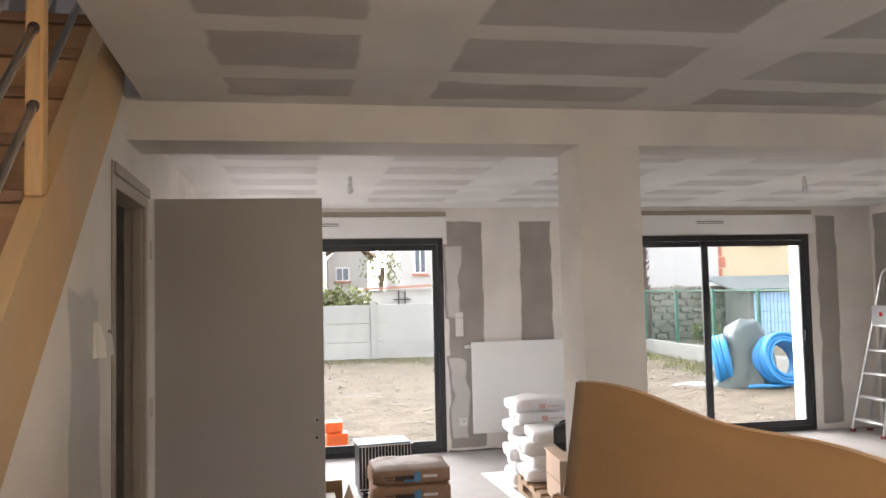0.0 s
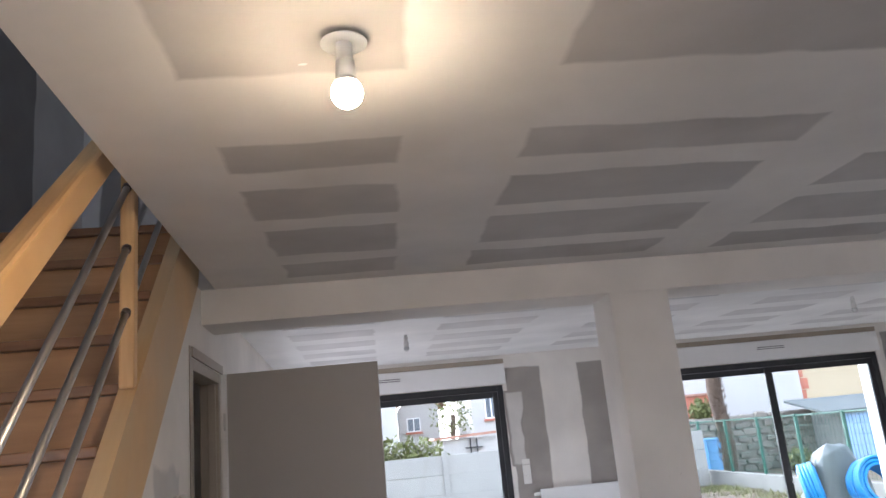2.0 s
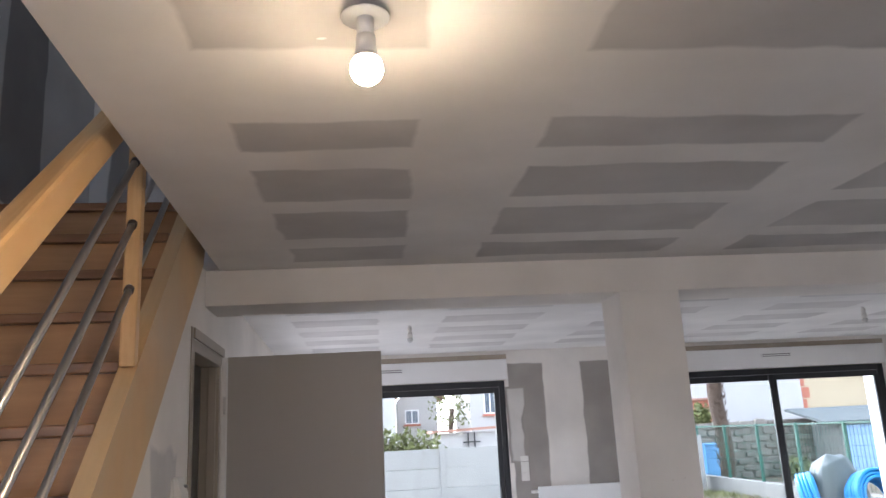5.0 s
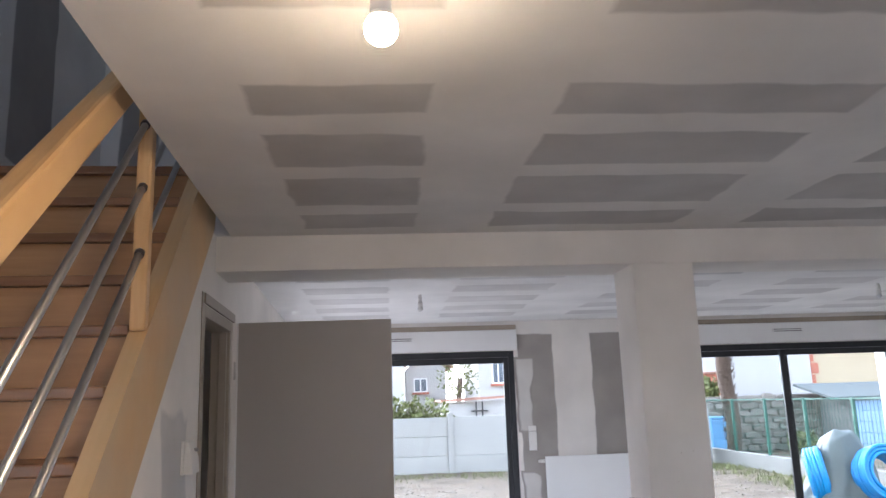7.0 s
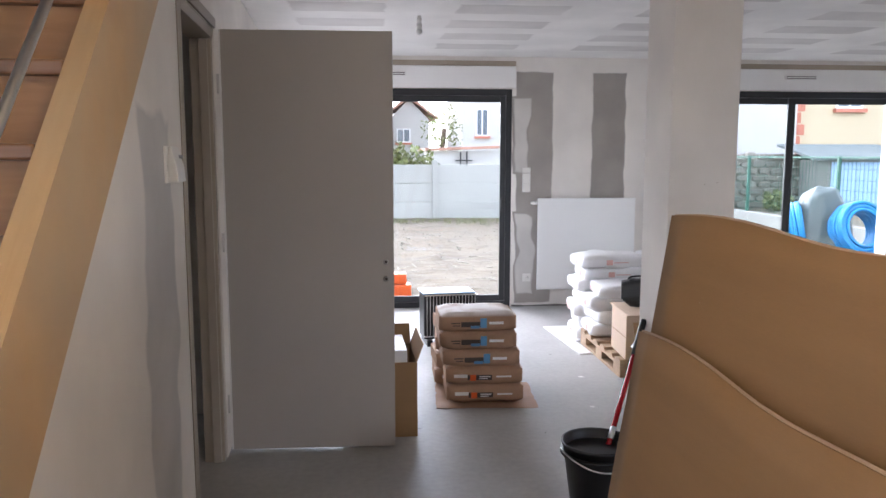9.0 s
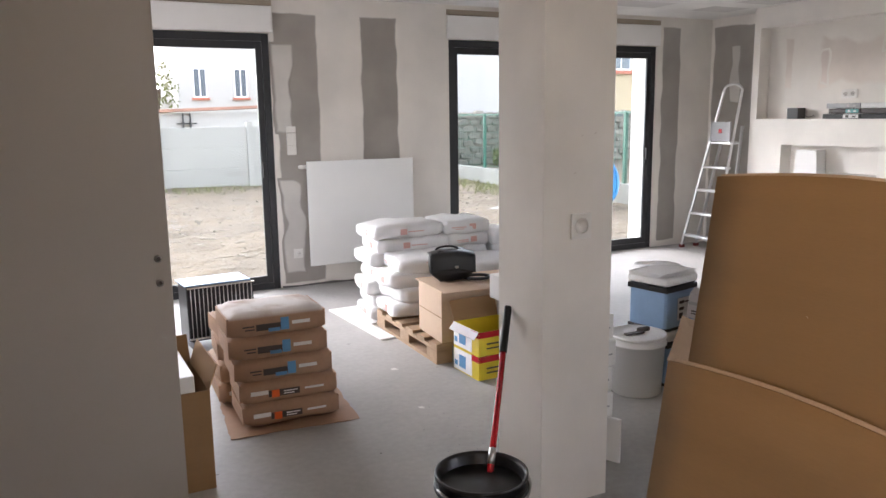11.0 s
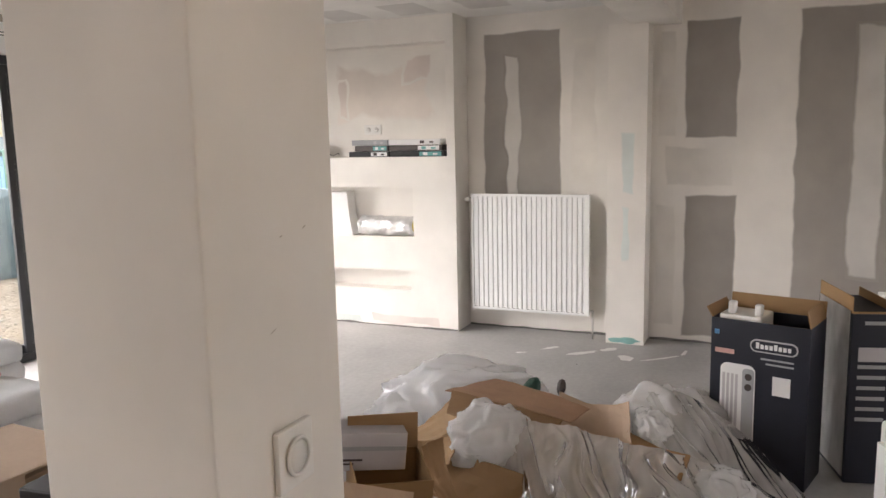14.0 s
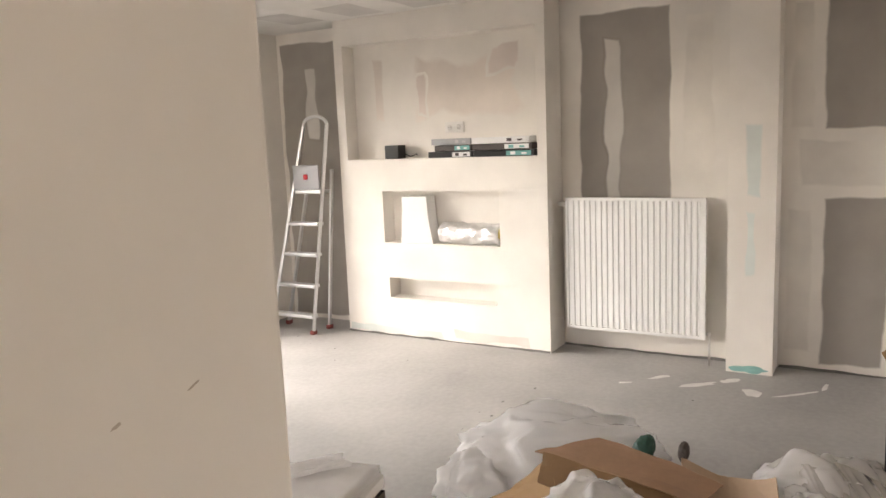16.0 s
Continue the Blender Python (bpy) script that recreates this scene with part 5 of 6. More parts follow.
for k, (cs, bend, m) in enumerate((
        (((4.15, 3.89, 0.365), (4.09, 3.31, 0.315), (4.22, 3.26, 0.335), (4.28, 3.70, 0.40)), 0.012, "kraft"),
        (((4.05, 3.84, 0.30), (3.98, 3.40, 0.27), (4.10, 3.34, 0.32), (4.15, 3.86, 0.37)), 0.006, "card_in"),
        (((4.33, 3.42, 0.36), (4.285, 3.11, 0.365), (4.06, 3.06, 0.275), (4.06, 3.36, 0.285)), 0.045, "card_pale"),
        (((4.13, 3.09, 0.30), (4.10, 2.84, 0.245), (3.98, 2.86, 0.19), (4.00, 3.10, 0.22)), 0.03, "card"),
        (((4.12, 4.12, 0.13), (4.16, 3.84, 0.355), (4.02, 3.76, 0.30), (3.98, 4.02, 0.12)), 0.02, "card"),
        (((3.98, 4.0, 0.10), (4.05, 3.72, 0.28), (3.90, 3.64, 0.20), (3.86, 3.86, 0.09)), -0.015, "card_in"),
        (((3.86, 3.80, 0.0), (3.775, 3.42, 0.0), (3.80, 3.42, 0.20), (3.885, 3.79, 0.24)), 0.006, "card"),
        (((3.80, 3.47, 0.0), (3.98, 3.28, 0.0), (3.99, 3.29, 0.17), (3.81, 3.48, 0.19)), 0.006, "card_in"),
        (((3.90, 3.93, 0.22), (3.87, 3.70, 0.31), (3.79, 3.72, 0.20), (3.80, 3.90, 0.10)), 0.03, "card"))):
    part("cardboard_piece", board(cs, bend, k + 20), m, hp, "torn cardboard")
part("batten", boxes((-0.20, 0.20, -0.012, 0.012, 0.0, 0.022), bevel=0.002), "pallet", hp, "thin wooden batten").matrix_local = pose(3.765, 3.56, 0.001, 0, 0, 73)
part("yellow_tape", boxes((-0.04, 0.04, -0.006, 0.006, 0.0, 0.03), bevel=0.002), "yellow", hp, "strip of yellow tape").matrix_local = pose(3.80, 3.70, 0.024, 0, 0, 73)
# film: milky bag behind, knotted bag in front, long sheets flowing to the floor
part("film_bag", film_bag((4.47, 3.93, 0.19), (0.50, 0.22, 0.27), -67, 4.0), "film_white", hp, "milky crushed plastic bag", True)
part("film_bag", film_bag((4.30, 4.18, 0.13), (0.24, 0.16, 0.17), -40, 8.0), "film_white", hp, "milky crushed plastic bag", True)
part("film_bag", film_bag((3.925, 3.60, 0.285), (0.20, 0.145, 0.17), -62, 11.0, 0.08), "film_white", hp, "knotted clear plastic bag", True)
part("film_bag", film_bag((4.24, 3.01, 0.29), (0.13, 0.09, 0.085), 20, 15.0, 0.1), "film_white", hp, "crushed shiny film", True)
part("film_bag", film_bag((4.44, 3.02, 0.22), (0.24, 0.16, 0.20), -75, 18.0), "film_white", hp, "crushed clear film", True)
part("film_bag", film_bag((4.05, 2.72, 0.12), (0.17, 0.13, 0.13), 30, 21.0), "film_white", hp, "crushed clear film", True)
part("film_sheet", film_drape([(3.90, 3.56, 0.34), (3.96, 3.40, 0.33), (4.01, 3.20, 0.30), (4.05, 3.0, 0.27), (4.12, 2.78, 0.22), (4.16, 2.55, 0.10)],
                              [(3.79, 3.48, 0.0), (3.55, 3.27, 0.0), (3.52, 3.06, 0.0), (3.70, 2.83, 0.0), (3.92, 2.60, 0.0), (4.06, 2.40, 0.0)], 2.0), "film", hp, "clear film sheet in long folds", True)
part("film_sheet", film_drape([(3.95, 3.46, 0.36), (3.99, 3.28, 0.335), (4.03, 3.10, 0.29), (4.08, 2.9, 0.25), (4.14, 2.66, 0.17)],
                              [(3.74, 3.33, 0.16), (3.70, 3.16, 0.13), (3.76, 2.95, 0.11), (3.88, 2.76, 0.08), (4.0, 2.52, 0.02)], 5.0, 0.075, 0.015), "film", hp, "clear film sheet in long folds", True)
part("film_sheet", film_drape([(4.42, 3.16, 0.34), (4.44, 3.06, 0.40), (4.47, 2.93, 0.37), (4.50, 2.78, 0.29), (4.48, 2.58, 0.14)],
                              [(4.25, 2.98, 0.24), (4.14, 2.82, 0.13), (4.10, 2.62, 0.03), (4.08, 2.46, 0.0), (4.12, 2.30, 0.0)], 7.0, 0.018, 0.03), "film", hp, "clear film sheet in long folds", True)
part("film_bag", film_bag((4.53, 2.94, 0.15), (0.32, 0.17, 0.25), -72, 25.0), "film_white", hp, "milky crushed film", True)
bm = crumpled_ball(0.055, 5.5, (0.7, 0.8, 1.3))
bm.transform(pose(4.435, 3.583, 0.315, 20, 30, 0))
part("green_wrap", bm, "green_wrap", hp, "dark green crumpled wrapper", True)
bm = crumpled_ball(0.028, 2.5, (0.7, 0.8, 1.5))
bm.transform(pose(4.345, 3.415, 0.375, 0, 30, 0))
part("dark_wrap", bm, "ink", hp, "dark crumpled wrapper", True)


bm = draped(17, 0, 0, 0.12, 0.05, 0.022, 0, 0.12, 0.0, 40)
bm.transform(pose(3.27, 4.19, 0.606, 0, 0, -38))
tagged(mesh_ob("plastic_bag", bm, "film_white", True), "flat crumpled milky plastic bag lying on the papers", "bag")


# ---- heater cartons and oil radiator ----
def pill(x0, x1, z0, z1, y0, y1, r=None):
    """A flat plate in the xz plane with rounded corners."""
    r = r or (z1 - z0) / 2 - 0.0005
    ring = []
    for cx, cz, a0 in ((x1 - r, z1 - r, 0), (x0 + r, z1 - r, 90), (x0 + r, z0 + r, 180), (x1 - r, z0 + r, 270)):
        ring += [(cx + r * math.cos(radians(a0 + 15 * k)), cz + r * math.sin(radians(a0 + 15 * k))) for k in range(7)]
    bm = bmesh.new()
    lo, hi = ([bm.verts.new((x, y, z)) for x, z in ring] for y in (y0, y1))
    bm.faces.new(lo)
    bm.faces.new(hi[::-1])
    for k in range(len(ring)):
        bm.faces.new((lo[k], lo[(k + 1) % len(ring)], hi[(k + 1) % len(ring)], hi[k]))
    return bm


def heater_carton(m, sx, sy, sz, tall_flap, label):
    c = carton("heater_carton", m, sx, sy, sz, label, "navy", (("b", 0.07, 10), ("r", 0.07, -14), ("l", 0.05, 30)), "heater cartons", "card")
    for ch in c.children:
        if ch.name.startswith("flap"):
            ch.data.materials[0] = M["card"]
    part("logo_plate", pill(0.165, 0.355, sz - 0.125, sz - 0.07, -0.003, -0.0005), "parcel", c, "rounded logo plate")
    part("logo_field", pill(0.171, 0.349, sz - 0.119, sz - 0.076, -0.005, -0.0032), "navy", c)
    bars("logo_bar", [(0.19 + 0.018 * k, 0.203 + 0.018 * k, -0.007, -0.0052, sz - 0.108, sz - (0.083 if k in (0, 4) else 0.09)) for k in range(8)], "paper", c)
    pic = part("picture", pill(0.045, 0.19, 0.06, sz - 0.19, -0.003, -0.0005, 0.03), "paper", c, "printed picture of a white radiator")
    part("picture_fin", boxes(*[(0.055 + 0.018 * k, 0.066 + 0.018 * k, -0.0046, -0.0032, 0.08, sz - 0.235) for k in range(4)]), "parcel", pic)
    part("picture_panel", pill(0.138, 0.186, 0.10, sz - 0.205, -0.0046, -0.0032, 0.015), "grey", pic)
    for z in (sz - 0.24, sz - 0.285):
        bm = tube(bmesh.new(), (0.163, -0.0062, z), (0.163, -0.0048, z), 0.015, n=16)
        part("picture_knob", bm, "ink", pic)
    part("label", boxes((0.26, 0.33, -0.003, -0.0005, sz - 0.30, sz - 0.22)), "paper", c, "white sticker")
    bars("text_bar", ((0.21, 0.34, -0.003, -0.0005, sz - 0.155, sz - 0.148), (0.23, 0.34, -0.003, -0.0005, sz - 0.175, sz - 0.168),), "grey", c)
    part("red_text", boxes((0.02, 0.10, -0.003, -0.0005, sz - 0.15, sz - 0.13)), "redink", c)
    part("blue_mark", boxes((0.015, 0.035, -0.003, -0.0005, sz - 0.07, sz - 0.05)), "blue", c)
    return c


h1 = heater_carton(pose(4.57, 2.81, 0, 0, 0, -106), 0.40, 0.24, 0.69, True, "dark navy printed heater carton, open, foam inside")
part("foam_insert", boxes((0.02, 0.20, 0.03, 0.20, 0.3, 0.705), bevel=0.012), "white", h1, "white foam insert")
for x, zt in ((0.055, 0.76), (0.165, 0.755)):
    part("foam_prong", boxes((x, x + 0.03, 0.035, 0.075, 0.706, zt), bevel=0.008), "white", h1, "upright foam prong")
h2 = thing("heater_carton", (4.62, 2.27, 0, 0, 0, -75), "second navy heater carton seen from its narrow side, open", "box", "heater cartons")
part("carton_body", boxes((0.0, 0.17, 0.0, 0.40, 0, 0.73), bevel=0.003), "navy", h2)
part("wrap", boxes((-0.004, -0.0005, 0.02, 0.38, 0.02, 0.74), bevel=0.001), "film", h2, "clear film wrap")
part("text_panel", boxes((0.03, 0.14, -0.003, -0.0005, 0.53, 0.59)), "parcel", h2, "pale printed panel")
bars("text_bar", ((0.05, 0.15, -0.003, -0.0005, 0.685, 0.70), *[(0.03, 0.14, -0.003, -0.0005, 0.5 - 0.045 * k, 0.515 - 0.045 * k) for k in range(6)]), "grey", h2)
part("flap", boxes((0.002, 0.168, 0.0, 0.005, 0.731, 0.74), (0.0, 0.005, 0.006, 0.39, 0.731, 0.80), (0.165, 0.17, 0.006, 0.39, 0.731, 0.77)), "card", h2, "brown open flaps")
oil = thing("oil_radiator", (3.86, 2.02, 0, 0, 0, 20), "white finned oil radiator on the floor", "radiator")
for k in range(7):
    part("fin", boxes((-0.07, 0.07, -0.25 + 0.07 * k, -0.205 + 0.07 * k, 0.06, 0.56), bevel=0.018, seg=3), "radiator", oil)
part("core", boxes((-0.03, 0.03, -0.24, 0.24, 0.12, 0.5)), "radiator", oil)
bars("foot", ((-0.1, 0.1, -0.2, -0.16, 0, 0.058), (-0.1, 0.1, 0.16, 0.2, 0, 0.058),), "dark", oil)

# ---- cardboard sheets on edge ----
def leaning_sheet(pts, h, foot, topx, curve, label, t=0.010):
    s = thing("cardboard_sheet", (0, 0, 0), label, "cardboard", "cardboard sheets")
    bm, n = bmesh.new(), 24
    rows = []
    for j in range(13):
        k = j / 12
        row = []
        for i in range(n + 1):
            y = pts[0] + (pts[1] - pts[0]) * i / n
            bow = curve * math.sin(math.pi / 2 * min(1, i / n * 2.2)) * k
            zt = h + 0.012 * math.sin(i * 0.55) - 0.02 * (i / n)
            row.append(bm.verts.new((foot + (topx - foot) * k + bow + 0.004 * noise.noise(Vector((y * 4, k * 4, h))), y, zt * k)))
        rows.append(row)
    for a, b in zip(rows, rows[1:]):
        for i in range(n):
            bm.faces.new((a[i], a[i + 1], b[i + 1], b[i]))
    crest = [v.co.copy() for v in rows[-1]]
    bmesh.ops.recalc_face_normals(bm, faces=bm.faces)
    bmesh.ops.solidify(bm, geom=bm.faces[:], thickness=t)
    part("sheet", bm, "card", s, "", True)
    rim = sweep(bmesh.new(), [v_co + Vector((0.002, 0, 0.001)) for v_co in crest], 0.004, 6)
    part("cut_edge", rim, "card_pale", s, "pale corrugated cut edge")
    return s


s1 = leaning_sheet((1.965, 0.35), 1.315, 1.21, 1.392, 0.09, "tall brown cardboard sheet standing on edge")
part("tear_mark", boxes((0, 0.03, -0.004, 0.0, 0, 0.006)), "card_pale", s1).matrix_local = pose(1.385, 1.78, 1.12, 0, 0, 90)
s2 = leaning_sheet((1.985, 0.30), 1.01, 1.17, 1.325, 0.035, "lower brown cardboard sheet standing on edge")

# ---- ladder ----
ld = thing("stepladder", (6.24, 6.69, 0), "aluminium stepladder standing beside the chimney breast", "ladder")


def rail_bar(a, b, w=0.022, d=0.045):
    a, b = Vector(a), Vector(b)
    q = (b - a).to_track_quat("Z", "Y").to_matrix().to_4x4()
    bm = boxes((-d / 2, d / 2, -w / 2, w / 2, 0, (b - a).length), bevel=0.004)
    bm.transform(Matrix.Translation(a) @ q)
    return bm


for y0, y1 in ((0.0, -0.13), (0.43, 0.10)):
    part("front_rail", rail_bar((0, y0, 0.03), (0.16, y1, 1.62)), "alu", ld)
for y0, y1 in ((0.0, -0.12), (0.43, 0.10)):
    part("rear_rail", rail_bar((0.20, y0, 0.03), (0.20, y1, 1.28), 0.018, 0.03), "alu", ld)
for k, z in enumerate((0.15, 0.39, 0.635, 0.875)):
    f = z / 1.62
    part("step", boxes((0.16 * f - 0.03, 0.16 * f + 0.05, -0.13 * f + 0.01, 0.43 - 0.33 * f - 0.01, z - 0.025, z), bevel=0.004), "alu", ld)
part("platform", boxes((0.08, 0.20, -0.09, 0.17, 1.10, 1.125), bevel=0.005), "alu", ld)
part("tray", boxes((0.075, 0.09, -0.085, 0.17, 1.13, 1.32), bevel=0.004), "grey", ld, "grey-blue plastic tray")
part("sticker", boxes((0.07, 0.0745, 0.02, 0.06, 1.21, 1.25)), "red", ld, "red sticker")
bm = sweep(bmesh.new(), [(0.16 + 0.0 * k, -0.015 + 0.117 * math.cos(math.pi * k / 16), 1.62 + 0.07 * math.sin(math.pi * k / 16)) for k in range(17)], 0.013, 10)
part("hoop", bm, "alu", ld, "", True)
for x, y in ((0, 0), (0, 0.43), (0.20, 0), (0.20, 0.43)):
    part("rubber_foot", boxes((x - 0.025, x + 0.025, y - 0.018, y + 0.018, 0, 0.032), bevel=0.005), "foot_red", ld, "dark red rubber foot")

# ---- switches, sockets and wall devices ----
def wall_plate(name, m, w, h, label, category, detail):
    """Local x across, z up, -y out of the wall."""
    p = thing(name, m, label, category)
    part("plate", boxes((-w / 2, w / 2, -0.010, -0.0005, -h / 2, h / 2), bevel=0.003), "socket", p)
    if detail == "dial":
        ring = [(0.026 * math.cos(a), -0.014, 0.026 * math.sin(a)) for a in [math.tau * k / 28 for k in range(28)]]
        part("dial", sweep(bmesh.new(), ring, 0.003, 8, True), "socket", p, "", True)
        bm = tube(bmesh.new(), (0, -0.013, 0), (0, -0.0102, 0), 0.024, n=24)
        part("knob", bm, "socket", p, "", True)
    for x, z in (detail if isinstance(detail, tuple) else ()):
        s = part("insert", tube(bmesh.new(), (x, -0.0125, z), (x, -0.0102, z), 0.019, n=24), "socket", p, "", True)
        part("pin_hole", boxes((x - 0.010, x - 0.006, -0.0145, -0.0127, z - 0.002, z + 0.002), (x + 0.006, x + 0.010, -0.0145, -0.0127, z - 0.002, z + 0.002)), "ink", s)
    return p


wall_plate("dimmer_switch", pose(2.025, BEAM_Y - 0.001, 1.035), 0.083, 0.09, "white dial switch on the pillar", "switch", "dial")
wall_plate("switch", pose(2.105, YF, 1.245), 0.078, 0.10, "white double switch plate by the window", "switch", ())
wall_plate("switch", pose(2.105, YF, 1.155), 0.078, 0.078, "white switch plate by the window", "switch", ())
wall_plate("switch", pose(2.105, YF, 1.325), 0.078, 0.05, "small white switch plate by the window", "switch", ())
wall_plate("socket", pose(2.12, YF, 0.285), 0.08, 0.08, "white wall socket near the floor", "socket", ((0, 0),))
wall_plate("double_socket", pose(NB, 5.55, 1.56, 0, 0, -90), 0.15, 0.075, "white double socket in the niche", "socket", ((-0.036, 0), (0.036, 0)))
wall_plate("switch", pose(XR, 1.83, 1.79, 0, 0, -90), 0.08, 0.08, "small white plate on the plasterboard", "switch", ())
wall_plate("double_socket", pose(XR, 1.87, 0.40, 0, 0, -90), 0.14, 0.075, "white double socket near the floor", "socket", ((-0.036, 0), (0.036, 0)))
tm = thing("thermostat", SKEW @ pose(F, 2.667, 1.438, 0, 0, 90), "white boxy wall thermostat by the door", "thermostat")
wedge = prism([(-0.0125, -0.058), (-0.045, -0.058), (-0.040, -0.005), (-0.024, 0.058), (-0.0125, 0.058)], -0.062, 0.062)
bmesh.ops.recalc_face_normals(wedge, faces=wedge.faces)
soften(wedge, 0.005, 2)
part("back_plate", boxes((-0.064, 0.064, -0.012, -0.0005, -0.06, 0.06), bevel=0.004), "socket", tm)
part("cover", wedge, "socket", tm, "wedge-shaped cover")
part("button", tube(bmesh.new(), (0.02, -0.045, 0.025), (0.02, -0.0, 0.025), 0.006), "grey", tm, "small round button")


# ---- things in the niches ----
def flat_box(m, lx, ly, lz, mats, label):
    b = thing("flat_box", m, label, "box", "boxes on the niche shelf")
    part("box_body", boxes((0, lx, 0, ly, 0, lz), bevel=0.002), mats[0], b)
    part("end_label", boxes((-0.002, -0.0004, ly * 0.05, ly * 0.45, lz * 0.12, lz * 0.88)), mats[1], b, "printed label")
    bars("mark", ((-0.004, -0.0023, ly * 0.30, ly * 0.38, lz * 0.25, lz * 0.75), (-0.004, -0.0023, ly * 0.12, ly * 0.2, lz * 0.3, lz * 0.6)), mats[2], b)


zz = 1.346
for k, (y, ly, mats) in enumerate(((4.88, 0.46, ("dark", "teal", "paper")), (5.35, 0.36, ("dark", "paper", "ink")), (4.90, 0.45, ("ink", "paper", "teal")), (5.36, 0.30, ("ink", "teal", "paper")), (4.92, 0.44, ("paper", "paper", "ink")), (5.37, 0.32, ("grey", "grey", "parcel")))):
    flat_box(pose(6.475 + 0.004 * k, y, zz + 0.045 * (k // 2)), 0.11, ly, 0.042, mats, "long flat printed carton stacked on the niche shelf")
cu = thing("black_box", (6.48, 5.97, 1.346), "small black cube box with a cable", "box")
part("box_body", boxes((0, 0.1, 0, 0.12, 0, 0.10), bevel=0.004), "dark", cu)
bm = sweep(bmesh.new(), [(0.04 + 0.02 * math.sin(k), -0.014 * k, 0.012 + 0.02 * abs(math.sin(k * 0.5))) for k in range(1, 12)], 0.004, 8)
part("cable", bm, "dark", cu, "black cable", True)
fm = thing("foam_block", (6.47, 5.72, 0.721), "white curved foam moulding standing in the niche", "foam")
prof = []
for k in range(13):
    f = k / 12
    prof.append((0.02 * f - 0.025 * (1 - f) ** 3, f * 0.345))
bm = prism([(a, z) for a, z in prof] + [(0.245 - 0.6 * a, z) for a, z in reversed(prof)], 0.0, 0.12)
part("moulding", bm, "white", fm)
fo = thing("foil_roll", (6.53, 5.17, 0.80), "rolled silver foil insulation lying in the niche", "insulation roll")
bm, rings = bmesh.new(), []
for k in range(41):
    y = 0.47 * k / 40
    row = []
    for j in range(36):
        a = math.tau * j / 36
        r = 0.078 + 0.014 * noise.noise(Vector((math.cos(a) * 3, math.sin(a) * 3, y * 16))) + 0.008 * noise.noise(Vector((math.cos(a) * 7, math.sin(a) * 7, y * 40)))
        row.append(bm.verts.new((r * math.cos(a), y, r * math.sin(a) * 0.95)))
    rings.append(row)
for a, b in zip(rings, rings[1:]):
    for j in range(36):
        bm.faces.new((a[j], a[(j + 1) % 36], b[(j + 1) % 36], b[j]))
bm.faces.new(rings[0])
bm.faces.new(rings[-1][::-1])
part("roll", bm, "foil", fo, "", True)
part("core_end", tube(bmesh.new(), (0, -0.004, 0), (0, -0.0005, 0), 0.05, n=20), "yellow", fo, "yellow wool core")

# stains, splashes and dark rough strips at the foot of the walls
def stain(owner, name, origin, u, v, w, h, seed, material):
    bm = bmesh.new()
    o, u, v = Vector(origin), Vector(u), Vector(v)
    ring = []
    for k in range(28):
        a = math.tau * k / 28
        r = 0.8 + 0.45 * noise.noise(Vector((math.cos(a) * 1.5, math.sin(a) * 1.5, seed)))
        ring.append(bm.verts.new(o + u * (w / 2 * r * math.cos(a)) + v * (h / 2 * r * math.sin(a))))
    bm.faces.new(ring)
    part(name, bm, material, owner)


ux, uy, uz = (1, 0, 0), (0, 1, 0), (0, 0, 1)
bare_patch(pillar2, (6.502, 0, 0), uy, uz, [(3.46, 3.57, 1.05, 1.50), (3.49, 3.56, 0.58, 1.0)], 18, 0.02, 0.055, "greenish")
stain(pillar2, "green_stain", (6.502, 3.52, 0.025), uy, uz, 0.24, 0.06, 9.3, "green_stain")
rs = random.Random(5)
for k, (x, y, w, h) in enumerate(((6.24, 3.98, 0.20, 0.045), (6.17, 3.76, 0.30, 0.07), (6.32, 3.60, 0.18, 0.08), (6.15, 3.45, 0.13, 0.15), (6.22, 3.23, 0.36, 0.035), (6.05, 4.15, 0.1, 0.03), (6.4, 3.1, 0.2, 0.03), (5.4, 5.2, 0.5, 0.3), (4.9, 5.8, 0.3, 0.2), (2.0, 4.9, 0.05, 0.04), (1.9, 4.3, 0.04, 0.03))):
    a = rs.uniform(-0.5, 0.5) + 0.6
    stain(floor, "plaster_splash", (x, y, 0.0012 + 0.0002 * k), (math.cos(a), -math.sin(a), 0), (math.sin(a), math.cos(a), 0), w, h, k * 1.7, "splash" if k < 7 or k > 8 else "floor")
for k in range(60):
    x, y = rs.uniform(0.6, 6.2), rs.uniform(3.4, 6.9)
    stain(floor, "dirt_speck", (x, y, 0.0035 + 0.00002 * k), ux, uy, rs.uniform(0.01, 0.035), rs.uniform(0.008, 0.02), k * 2.3, "dark_rough")
